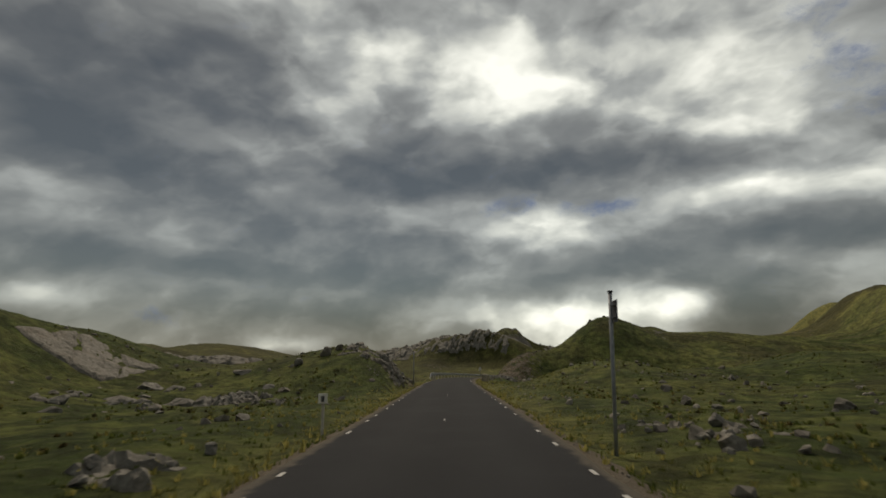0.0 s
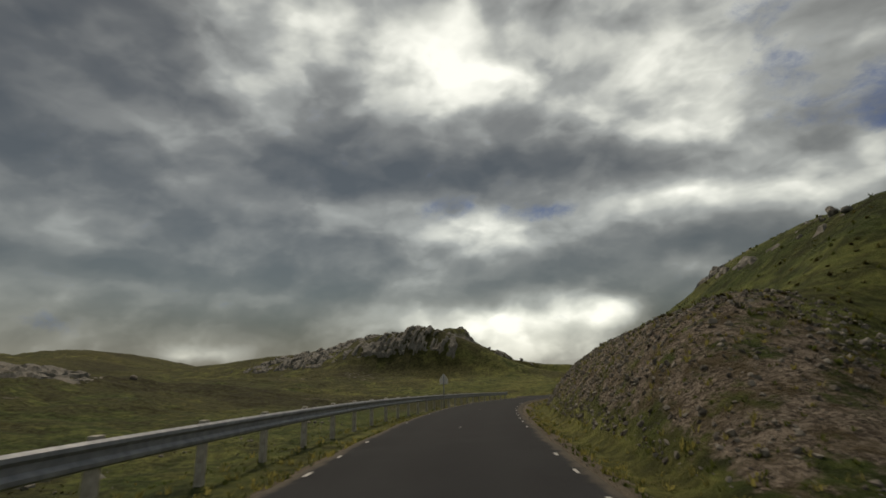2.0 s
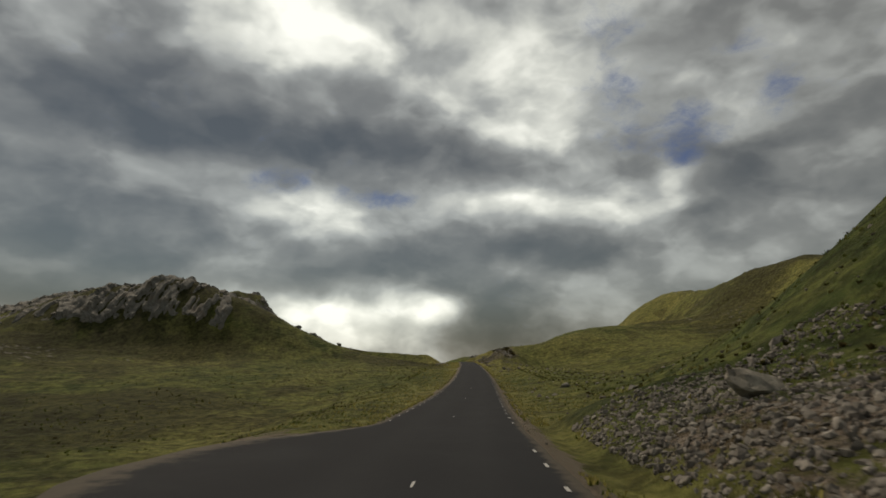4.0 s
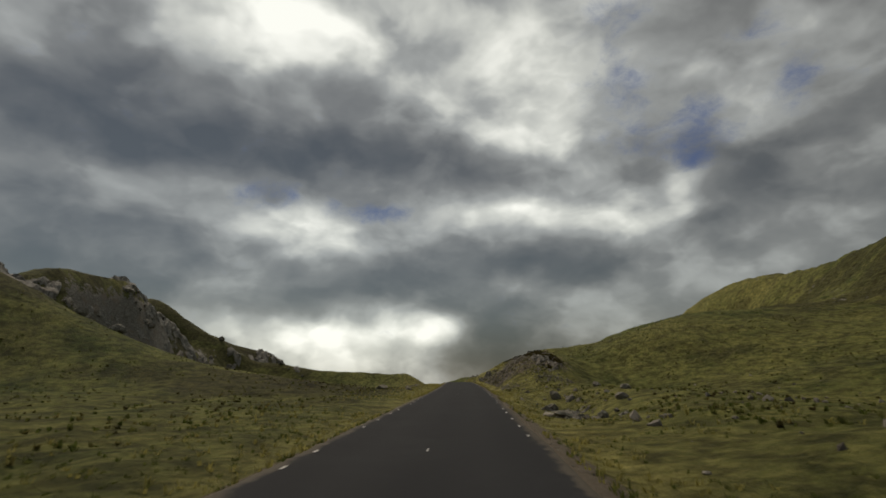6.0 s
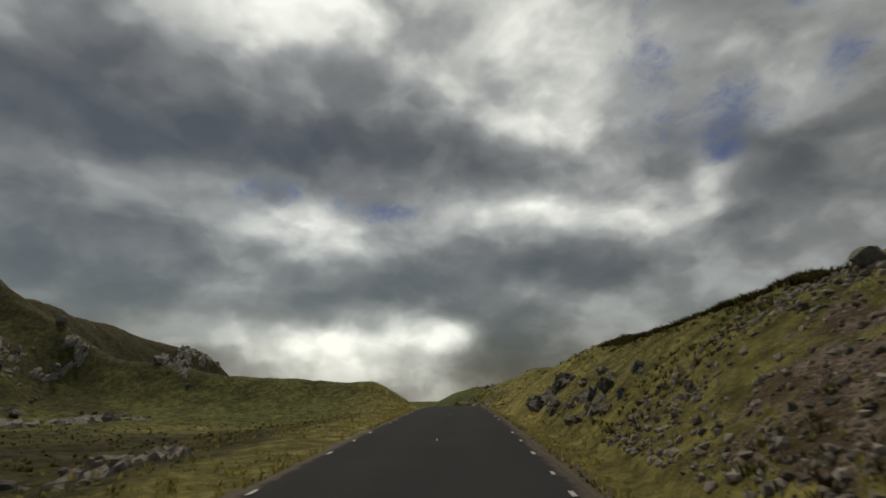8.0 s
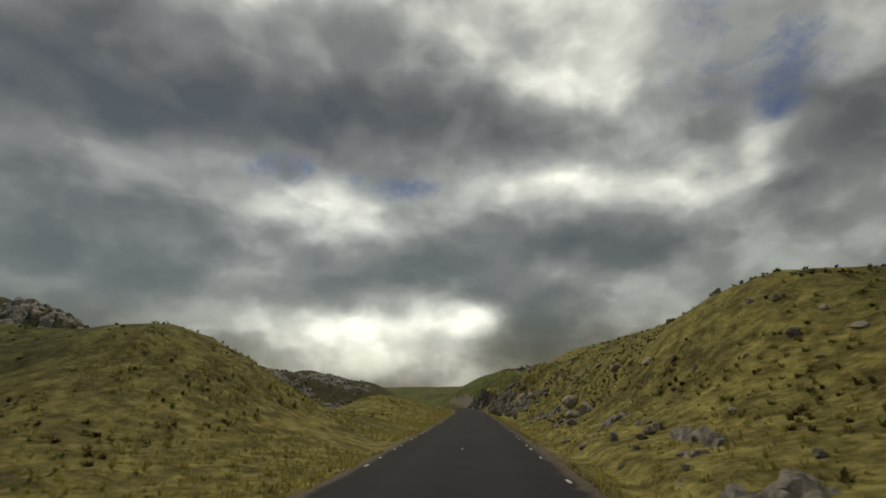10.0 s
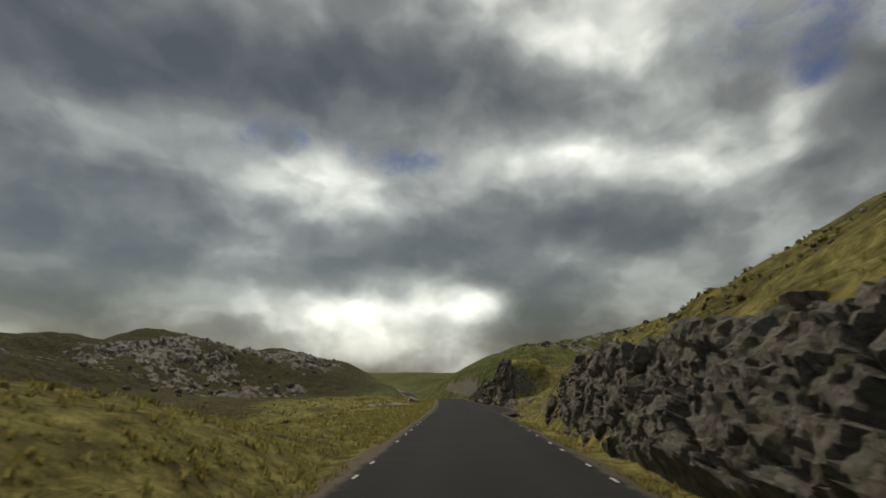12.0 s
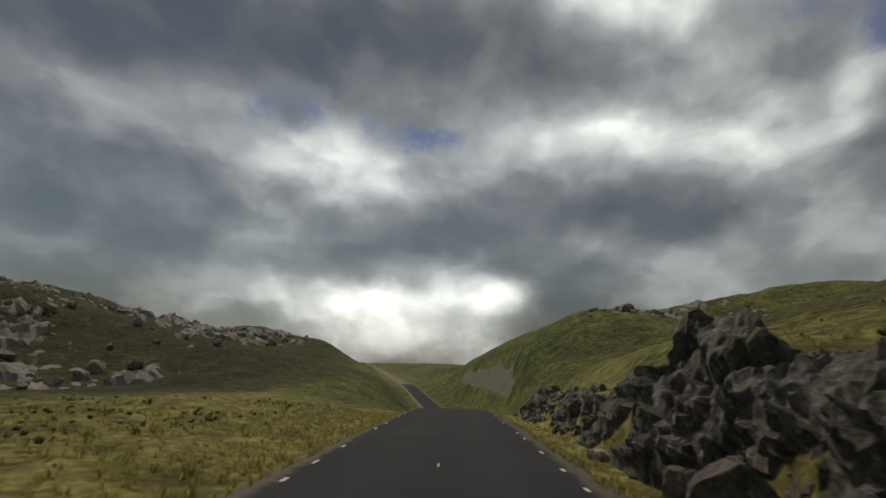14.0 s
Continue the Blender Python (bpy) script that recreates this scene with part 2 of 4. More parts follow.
# clouds by bearing, height, half-width, half-height (radians from the middle of the walk), thickness
CLOUD_NEAR = [
    (-0.018, 0.931, 0.251, 0.15, 0.504),
    (-0.461, 0.971, 0.271, 0.092, 0.136),
    (-0.756, 0.342, 0.216, 0.114, -0.087),
    (0.005, 1.008, 0.109, 0.062, 0.179),
    (-0.401, 0.917, 0.136, 0.075, 0.167),
    (0.198, 0.784, 0.458, 0.092, 0.105),
    (-0.253, 0.753, 0.286, 0.061, 0.024),
    (0.528, 0.844, 0.208, 0.145, 0.207),
    (-0.906, 0.691, 0.191, 0.137, -0.265),
    (-0.629, 0.719, 0.121, 0.066, -0.218),
    (-0.866, 0.558, 0.107, 0.058, -0.104),
    (-0.728, 0.508, 0.156, 0.047, -0.141),
    (0.004, 0.595, 0.349, 0.065, -0.145),
    (-0.293, 0.56, 0.206, 0.083, -0.117),
    (-0.365, 0.427, 0.129, 0.065, -0.100),
    (-0.808, 0.419, 0.095, 0.068, 0.072),
    (-0.616, 0.414, 0.085, 0.065, 0.129),
    (-0.172, 0.482, 0.143, 0.06, 0.130),
    (-0.7, 0.298, 0.146, 0.039, -0.156),
    (-0.479, 0.288, 0.154, 0.059, -0.127),
    (-0.27, 0.308, 0.164, 0.097, -0.122),
    (-0.746, 0.214, 0.08, 0.033, 0.213),
    (-0.59, 0.222, 0.063, 0.04, 0.124),
    (-0.802, 0.232, 0.034, 0.034, 0.096),
    (-0.32, 0.191, 0.164, 0.05, -0.121),
    (-0.047, 0.261, 0.157, 0.064, -0.111),
]
CLOUD_MIDDLE = [
    (-0.19, 0.66, 0.197, 0.075, -0.144),
    (0.169, 0.638, 0.132, 0.067, -0.045),
    (0.242, 0.512, 0.089, 0.036, -0.128),
    (0.561, 0.682, 0.114, 0.06, 0.172),
    (0.662, 0.677, 0.031, 0.064, 0.098),
    (0.445, 0.615, 0.092, 0.047, -0.045),
    (0.795, 0.589, 0.089, 0.101, -0.043),
    (0.148, 0.44, 0.116, 0.058, 0.260),
    (0.063, 0.457, 0.06, 0.038, 0.070),
    (0.591, 0.502, 0.142, 0.045, 0.293),
    (0.797, 0.445, 0.106, 0.062, 0.217),
    (0.872, 0.515, 0.025, 0.069, 0.212),
    (0.578, 0.377, 0.192, 0.051, -0.290),
    (0.712, 0.326, 0.11, 0.033, -0.139),
    (0.239, 0.298, 0.159, 0.052, -0.201),
    (0.392, 0.314, 0.088, 0.055, -0.072),
    (1.036, 0.506, 0.067, 0.073, -0.232),
    (0.928, 0.48, 0.051, 0.046, -0.095),
    (1.095, 0.569, 0.056, 0.057, -0.085),
    (0.243, 0.193, 0.157, 0.055, 0.491),
    (0.414, 0.204, 0.049, 0.048, 0.216),
    (0.032, 0.197, 0.075, 0.039, 0.213),
    (0.511, 0.19, 0.074, 0.078, -0.268),
    (0.626, 0.199, 0.092, 0.052, -0.104),
    (-0.197, 0.502, 0.102, 0.075, -0.070),
    (-0.255, 0.342, 0.105, 0.087, -0.065),
    (0.789, 0.811, 0.208, 0.077, 0.186),
]
CLOUD_FAR = [
    (0.17, 0.115, 0.25, 0.06, 0.26),
    (-0.39, 0.125, 0.05, 0.02, 0.25),
    (0.52, 0.12, 0.09, 0.06, -0.1),
    (0.105, 0.438, 0.158, 0.084, 0.042),
    (0.553, 0.462, 0.187, 0.077, 0.125),
    (-0.1, 0.487, 0.127, 0.073, 0.019),
    (0.678, 0.646, 0.051, 0.044, 0.104),
    (0.907, 0.427, 0.062, 0.05, -0.151),
    (0.893, 0.516, 0.042, 0.041, 0.144),
    (0.599, 0.492, 0.137, 0.039, 0.111),
    (-0.252, 0.381, 0.081, 0.056, 0.001),
    (-0.09, 0.596, 0.086, 0.054, -0.054),
    (-0.151, 0.29, 0.07, 0.043, -0.100),
    (-0.048, 0.189, 0.06, 0.045, 0.115),
]
# broad thicker and thinner stretches: every 0.3 in bearing from -0.75, every 0.18 in height from 0.3
VEIL = [-0.039, -0.022, -0.103, 0.008, -0.015, -0.010, 0.054, 0.120, 0.007, -0.027, -0.083, -0.051, 0.004, 0.019, -0.057, 0.016, -0.019, 0.082, -0.007, 0.102, 0.031, 0.045, 0.008, 0.001, 0.015, 0.011, 0.144, 0.109]
BLUE_GAPS = [
    (0.774, 0.866, 0.058, 0.05),
    (0.782, 0.694, 0.047, 0.061),
    (0.928, 0.654, 0.049, 0.038),
    (1.092, 0.675, 0.036, 0.035),
    (1.033, 0.78, 0.036, 0.02),
    (0.912, 0.563, 0.019, 0.013),
    (0.058, 0.518, 0.056, 0.02),
    (0.275, 0.501, 0.059, 0.024),
    (0.9, 0.589, 0.041, 0.029),
    (-0.626, 0.168, 0.022, 0.014),
]


def cloud_material():
    """A layer of broken cloud: thick and grey in places, bright where the sun stands behind it, open to the blue in gaps."""
    k = Nodes("cloud_layer")
    k.tree.nodes.remove(k.bsdf)
    d = k.vmath("NORMALIZE", k.vmath("SUBTRACT", k.place(), (60, 180, -200)))

    def drift(scale, detail, amount):
        n = k.add("ShaderNodeTexNoise")
        k.set(n.inputs["Vector"], k.vmath("MULTIPLY", d, (1, 1, 1.1)))
        n.inputs["Scale"].default_value, n.inputs["Detail"].default_value, n.inputs["Roughness"].default_value = scale, detail, 0.5
        return k.vmath("MULTIPLY", k.vmath("SUBTRACT", n.outputs["Color"], (0.5, 0.5, 0.5)), (amount, amount, amount))

    moved = k.vmath("ADD", d, k.vmath("ADD", drift(9.0, 3, 0.05), drift(4.0, 1.5, 0.035)))
    part_of = k.add("ShaderNodeSeparateXYZ", i_0=moved).outputs
    bearing = k.math("ARCTAN2", part_of[0], part_of[1])
    height = k.math("ARCSINE", k.math("MINIMUM", part_of[2], 1.0))

    def near(a, e, ra, re):
        x, y = k.math("MULTIPLY", k.math("SUBTRACT", bearing, a), 1 / ra), k.math("MULTIPLY", k.math("SUBTRACT", height, e), 1 / re)
        return k.math("EXPONENT", k.math("MULTIPLY", k.math("MULTIPLY_ADD", x, x, k.math("MULTIPLY", y, y)), -1.0))

    flat = k.vmath("MULTIPLY", moved, (1, 1, 1.2))
    billow = k.noise(flat, 4.5, 2, 0.45)
    puff = k.noise(flat, 7.5, 4, 0.45)
    above = k.noise(k.vmath("ADD", flat, (0.0, 0.0, 0.05)), 7.5, 4, 0.45)
    rag = k.noise(k.vmath("MULTIPLY", moved, (1, 1, 1.3)), 22.0, 5, 0.55)
    light = k.math("MULTIPLY", k.math("SUBTRACT", k.span(billow, 0.34, 0.66), 0.5), 0.12)
    light = k.math("ADD", light, k.math("MULTIPLY", k.math("SUBTRACT", puff, above), 0.55))
    light = k.math("ADD", light, k.math("MULTIPLY", k.math("SUBTRACT", k.span(puff, 0.38, 0.62), 0.5), 0.13))
    light = k.math("ADD", light, k.math("MULTIPLY", k.math("SUBTRACT", rag, 0.5), 0.05))
    light = k.math("ADD", light, k.math("MULTIPLY", k.math("SUBTRACT", k.span(k.noise(flat, 6.0, 4, 0.48), 0.46, 0.60), 0.5), 0.09))
    broad = [(-0.75 + 0.3 * (n // 4), 0.3 + 0.18 * (n % 4), 0.2, 0.12, amount) for n, amount in enumerate(VEIL)]
    for a, e, ra, re, amount in CLOUD_NEAR + CLOUD_MIDDLE + CLOUD_FAR + broad:
        light = k.math("MULTIPLY_ADD", near(a, e, ra, re), amount * 1.15, light)
    light = k.math("ADD", light, 0.42)
    ramp = k.add("ShaderNodeValToRGB")
    k.set(ramp.inputs[0], light)
    e = ramp.color_ramp.elements
    e[0].position, e[0].color = 0.02, (0.044, 0.040, 0.030, 1)
    e[1].position, e[1].color = 1.0, (1.0, 0.99, 0.90, 1)
    for pos, col in ((0.20, (0.077, 0.071, 0.058)), (0.42, (0.164, 0.158, 0.138)), (0.62, (0.32, 0.32, 0.295)), (0.80, (0.60, 0.60, 0.54))):
        e.new(pos).color = (*col, 1)
    gap = 0.0
    for a, e, ra, re in BLUE_GAPS:
        gap = k.math("ADD", near(a, e, ra * 1.5, re * 1.5), gap)
    gap = k.span(k.math("ADD", gap, k.math("MULTIPLY", k.math("SUBTRACT", k.noise(flat, 15.0, 5, 0.6), 0.5), 3.0)), 0.35, 1.6, 0, 0.8)
    colour = k.mix(gap, ramp.outputs[0], (0.030, 0.052, 0.150))
    glow = k.add("ShaderNodeEmission")
    k.set(glow.inputs[0], colour)
    glow.inputs[1].default_value = 1.0
    clear = k.add("ShaderNodeBsdfTransparent")
    # seen level, the way through the cloud is longer and lets less through
    k.set(clear.inputs[0], k.mix(k.span(height, 0.06, 0.28), (0.09, 0.09, 0.095), (0.41, 0.365, 0.315)))
    both = k.add("ShaderNodeAddShader", i_0=glow.outputs[0], i_1=clear.outputs[0])
    k.set(k.out.inputs[0], both.outputs[0])
    k.mat.cycles.emission_sampling = "NONE"
    return k.mat


# ---- mesh helpers ----


def mesh_object(name, bm, material, smooth=True):
    me = bpy.data.meshes.new(name)
    bm.to_mesh(me)
    bm.free()
    me.materials.append(material)
    me.polygons.foreach_set("use_smooth", [smooth] * len(me.polygons))
    return new(name, me)


def part(name, bm, material, parent, label="", smooth=False):
    ob = mesh_object(name, bm, material, smooth)
    ob.parent = parent
    if label:
        ob["label"] = label
    return ob


def arrays_object(name, verts, faces, material, smooth=True):
    """A mesh from a numpy array of places and one of quads or triangles."""
    me = bpy.data.meshes.new(name)
    me.vertices.add(len(verts))
    me.vertices.foreach_set("co", np.asarray(verts, np.float32).ravel())
    n = faces.shape[1]
    me.loops.add(faces.size)
    me.loops.foreach_set("vertex_index", faces.astype(np.int32).ravel())
    me.polygons.add(len(faces))
    me.polygons.foreach_set("loop_start", np.arange(0, faces.size, n, dtype=np.int32))
    me.polygons.foreach_set("use_smooth", np.full(len(faces), smooth))
    me.update(calc_edges=True)
    me.materials.append(material)
    return new(name, me)


def grid_faces(rows, cols):
    a = (np.arange(rows - 1)[:, None] * cols + np.arange(cols - 1)[None]).ravel()
    return np.stack([a, a + 1, a + cols + 1, a + cols], 1)


def attribute(ob, name, values):
    ob.data.attributes.new(name, "FLOAT", "POINT").data.foreach_set("value", np.asarray(values, np.float32).ravel())


def box(bm, size, at=(0, 0, 0), m=None, bevel=0.0):
    made = bmesh.ops.create_cube(bm, size=1.0, matrix=(m or Matrix.Identity(4)) @ Matrix.Translation(at) @ Matrix.Diagonal((*size, 1)))
    if bevel:
        edges = {e for v in made["verts"] for e in v.link_edges}
        bmesh.ops.bevel(bm, geom=list(edges), offset=bevel, segments=2, affect="EDGES", profile=0.5)
    return bm


# ---- the lie of the land ----
ROAD_X = [-0.2, -0.62, -1.11, -1.43, -0.63, 1.59, 5.03, 9.85, 16.15, 23.51, 31.2, 38.82, 46.26, 53.53, 60.78, 67.9, 74.84, 81.66, 88.36, 94.95,
          101.42, 107.8, 114.12, 120.34, 126.5, 132.35, 138.15, 143.68, 148.87, 154.05, 159.24, 164.43, 169.62, 174.14, 177.99, 181.16, 183.64,
          186.12, 188.6, 191.08]
ROAD_Y = [-0.01, 15.99, 31.98, 47.99, 63.99, 79.86, 95.51, 110.82, 125.58, 139.81, 153.84, 167.91, 182.06, 196.3, 210.56, 224.88, 239.29, 253.76,
          268.29, 282.86, 297.49, 312.16, 326.85, 341.6, 356.37, 371.26, 386.17, 401.19, 416.32, 431.45, 446.59, 461.72, 476.86, 492.21, 507.74,
          523.42, 539.23, 555.03, 570.84, 586.65]
ROAD_Z = [0.0, 0.0, 0.0, 0.0, -0.03, -0.24, -0.63, -1.07, -1.52, -1.85, -1.85, -1.48, -0.97, -0.46, 0.05, 0.55, 1.04, 1.5, 1.77, 1.68, 1.28, 0.77,
          0.25, -0.27, -0.8, -1.33, -1.88, -2.43, -2.98, -3.54, -4.38, -6.06, -8.31, -10.27, -11.11, -11.11, -10.83, -10.27, -9.72, -9.16]
STEP, HALF_ROAD = 16.0, 2.0
rng = np.random.default_rng(7)
TABLE = rng.random((512, 512)).astype(np.float32)


def value_noise(x, y):
    xi, yi = np.floor(x), np.floor(y)
    fx, fy = x - xi, y - yi
    fx, fy = fx * fx * (3 - 2 * fx), fy * fy * (3 - 2 * fy)
    a, b = xi.astype(int) & 511, yi.astype(int) & 511
    a1, b1 = (a + 1) & 511, (b + 1) & 511
    return (TABLE[a, b] * (1 - fx) + TABLE[a1, b] * fx) * (1 - fy) + (TABLE[a, b1] * (1 - fx) + TABLE[a1, b1] * fx) * fy


def fractal(x, y, scale, octaves=5, rough=0.5):
    """Noise about 0, from -0.5 to 0.5; scale in metres."""
    total, size, weight = 0.0, scale, 1.0
    norm = 0.0
    for n in range(octaves):
        total = total + weight * (value_noise(x / size + 17.3 * n, y / size + 9.1 * n) - 0.5)
        norm += weight
        size, weight = size / 2.03, weight * rough
    return total / norm


def ease(x, a, b):
    f = np.clip((x - a) / (b - a), 0, 1)
    return f * f * (3 - 2 * f)


def spline(values, s):
    """Smooth line through stations STEP apart; straight beyond its ends."""
    v = np.asarray(values, float)
    v = np.r_[2 * v[0] - v[1], v, 2 * v[-1] - v[-2]]
    f = np.clip(s / STEP, 0, len(values) - 1)
    i = np.minimum(f.astype(int), len(values) - 2)
    f = f - i
    p0, p1, p2, p3 = v[i], v[i + 1], v[i + 2], v[i + 3]
    inside = p1 + 0.5 * f * (p2 - p0 + f * (2 * p0 - 5 * p1 + 4 * p2 - p3 + f * (3 * (p1 - p2) + p3 - p0)))
    before, after = np.minimum(s, 0) / STEP, np.maximum(s - STEP * (len(values) - 1), 0) / STEP
    return inside + before * (v[2] - v[1]) + after * (v[-2] - v[-3])


def centre(s):
    s = np.asarray(s, float)
    z = spline(ROAD_Z, np.clip(s, 0, STEP * (len(ROAD_Z) - 1)))
    return spline(ROAD_X, s), spline(ROAD_Y, s), z


def side(s):
    """Unit vector to the right of the road."""
    x0, y0, _ = centre(np.asarray(s, float) - 1.0)
    x1, y1, _ = centre(np.asarray(s, float) + 1.0)
    dx, dy = x1 - x0, y1 - y0
    n = np.hypot(dx, dy)
    return dy / n, -dx / n


FAR_SIDE = (math.cos(radians(-23)), math.sin(radians(-23)))


def plan(s, u):
    """The place in plan of a point u metres right of the road's middle, s metres along it."""
    x, y, _ = centre(s)
    nx, ny = side(s)
    near = np.clip(u, -55, 55)
    return x + nx * near + FAR_SIDE[0] * (u - near), y + ny * near + FAR_SIDE[1] * (u - near)


def dome(s, u, s0, u0, ls, lu, h):
    return h * np.exp(-(((s - s0) / ls) ** 2) - ((u - u0) / lu) ** 2)


def bank(s, u, a, b, foot, degrees, top, run=7.0):
    """A slope that begins foot metres from the road's middle (u positive) and rises to top."""
    rise = np.tan(np.radians(degrees)) * np.maximum(u - foot, 0)
    rise = top * (1 - np.exp(-rise / top)) if top else rise
    out = 0.8 * np.maximum(u - foot, 0)
    return rise * ease(s, a - run, a + out) * (1 - ease(s, b - 0.5 * out, b + run + 0.5 * out))


# slopes right of the road: from, to, foot, degrees, top, run-out
BANKS_RIGHT = [
    (76.0, 111.7, 3.3, 56.9, 10.8, 8.0),
    (117.4, 144.7, 3.3, 40.5, 1.3, 6.0),
    (130.7, 306.6, 4.6, 8.0, 22.9, 18.3),
    (242.0, 293.7, 3.3, 40.7, 6.1, 6.0),
    (352.4, 440.6, 7.1, 52.3, 1.2, 23.7),
    (398.9, 591.2, 8.9, 25.1, 1.9, 16.9),
]
# the same on the left
BANKS_LEFT = [
    (36.6, 42.7, 3.4, 65.4, 3.8, 9.0),
    (374.5, 392.6, 3.0, 26.9, 2.3, 8.0),
]
# rock faces, right (foot positive) and left: from, to, foot, degrees, top, run-out
ROCK_FACES = [
    (60.0, 66.0, 3.6, 40.0, 0.4, 3.0),
    (322.0, 344.0, 3.5, 50.0, 0.3, 5.0),
    (379.9, 411.1, 3.5, 63.7, 2.9, 3.0),
    (367.0, 379.6, 3.5, 50.7, 1.3, 4.0),
    (425.0, 429.0, 3.7, 50.0, 0.8, 3.0),
    (437.7, 441.3, 3.7, 78.0, 4.6, 3.0),
    (446.0, 457.0, 3.6, 60.0, 1.5, 3.0),
    (459.0, 476.0, 3.6, 55.0, 1.2, 4.0),
]
# hills: along, aside, half-length, half-width, height
HILLS_RIGHT = [
    (97.5, 19.1, 24.2, 6.0, 4.2),
    (81.5, 33.3, 41.9, 61.8, -4.7),
    (131.6, 89.2, 21.1, 45.3, 2.0),
    (201.3, 94.2, 260.0, 17.3, 19.8),
    (276.4, 18.7, 14.4, 7.2, -6.8),
    (359.2, 130.2, 39.3, 94.9, 22.6),
    (401.4, 32.4, 26.6, 23.7, 7.0),
    (484.4, 58.0, 28.6, 34.8, 13.0),
    (566.1, 97.1, 50.8, 91.2, 20.7),
    (538.6, 26.6, 18.7, 17.1, 6.2),
    (677.3, 59.6, 53.7, 34.0, 2.1),
    (52.8, 22.4, 6.8, 6.0, 1.9),
    (246.8, 14.3, 8.9, 6.0, -3.2),
    (210.5, 23.9, 36.0, 11.3, -3.1),
    (65.3, 39.6, 24.0, 15.1, 5.2),
    (146.7, 23.2, 14.7, 10.4, 9.5),
    (157.2, 63.7, 28.1, 24.2, 3.3),
]
# hills on the left
HILLS_LEFT = [
    (22.2, -30.7, 31.2, 7.7, 6.4),
    (120.2, -110.2, 50.9, 44.4, 7.0),
    (239.7, -60.4, 10.6, 26.3, 13.6),
    (292.3, -66.6, 34.7, 6.7, 16.0),
    (342.7, -62.6, 6.8, 63.9, 8.0),
    (371.5, -90.3, 103.7, 19.0, 22.3),
    (259.2, -107.1, 25.1, 62.7, 9.9),
    (327.9, -337.7, 87.9, 71.5, 22.2),
    (137.0, -270.2, 105.7, 61.6, 24.3),
    (406.1, -68.7, 15.8, 12.7, 11.0),
    (502.3, -107.6, 54.8, 13.6, 12.6),
    (527.9, -60.4, 25.1, 40.0, 11.4),
]
# and further on
HILLS_AHEAD = [
    (561.0, -60.5, 28.8, 13.5, 3.0),
    (584.1, -99.8, 30.6, 41.1, 15.8),
    (710.6, -72.0, 50.9, 26.5, 15.0),
    (302.2, -169.9, 77.0, 44.9, 6.5),
    (453.8, -61.7, 32.1, 13.3, 3.7),
    (502.9, -63.9, 23.6, 12.4, 6.8),
    (41.5, 9.7, 10.4, 9.1, 3.7),
    (640.1, -47.4, 61.5, 14.8, 9.1),
    (585.1, -11.5, 31.3, 15.1, 0.5),
    (605.2, -28.6, 49.3, 12.1, 5.1),
    (674.7, -71.4, 52.3, 26.0, 4.0),
    (543.9, -89.7, 41.4, 23.1, 5.7),
]


def relief(s, u):
    """Height of the ground above the road at that station."""
    r, l = np.maximum(u, 0), np.maximum(-u, 0)
    x, y = plan(s, u)
    z = -0.10 - 0.22 * ease(np.abs(u), 2.1, 3.0) + 0.12 * ease(np.abs(u), 3.0, 5.0)
    w = ease(np.abs(u), 2.6, 7.0)
    # beyond the crest the road runs in a shallow valley
    z = z + 5.4 * ease(s, 495, 580) * ease(np.abs(u), 5, 30)
    z = z + 2.4 * ease(r, 5, 60) * (1 - ease(s, 60, 120))
    for row in BANKS_RIGHT:
        z = z + bank(s, r, *row)
    for row in BANKS_LEFT:
        z = z + bank(s, l, *row) * (1 - (ease(l, 10, 20) if row[0] > 100 else ease(l, 16, 45)))
    hills = 0.0
    for row in HILLS_RIGHT + HILLS_LEFT + HILLS_AHEAD:
        hills = hills + dome(s, u, *row)
    z = z + hills * ease(np.abs(u), 3.5, 14)
    # the valley behind the barrier, the hollow before the far hills, the wet ditch
    z = z - 2.6 * ease(l, 3.2, 16) * ease(s, 52, 70) * (1 - ease(s, 150, 210)) * (1 - 0.8 * ease(l, 30, 120))
    z = z - 2.4 * ease(l, 4, 18) * ease(s, 325, 350) * (1 - ease(s, 425, 450)) * (1 - ease(l, 32, 60))
    z = z - 1.7 * ease(l, 3.5, 14) * ease(s, 232, 262) * (1 - ease(s, 318, 340)) * (1 - ease(l, 40, 70))
    z = z - dome(s, r, 219, 5.8, 7, 2.0, 1.1)
    z = np.where(np.abs(u) < 2.6, np.minimum(z, -0.08), z)
    for row in ROCK_FACES:
        a, b, foot, degrees, top, run = row
        across = (r if foot > 0 else l) - abs(foot)
        face = top * np.tanh(np.tan(np.radians(degrees)) * np.maximum(across, 0) / top)
        face = face * ease(s, a - run, a) * (1 - ease(s, b, b + run)) * (1 - ease(across, 2.5, 9))
        z = z + face + ease(face, 0.15, 1.0) * fractal(x, y, 2.4, 4, 0.6) * 0.7
    z = z + (fractal(x, y, 3.0, 4, 0.6) * 0.55 + fractal(x + 60, y, 1.0, 3, 0.6) * 0.2) * w + fractal(x, y, 14, 4) * 1.1 * ease(np.abs(u), 4, 18)
    z = z + fractal(x + 31, y, 11, 5, 0.65) * 3.0 * ease(np.abs(u), 28, 60)
    z = z + fractal(x, y, 40, 5, 0.6) * 4 * ease(np.abs(u), 25, 110) + fractal(x, y, 700, 5) * 18 * ease(np.hypot(u, np.maximum(s - 550, 0)), 600, 1500)
    return z


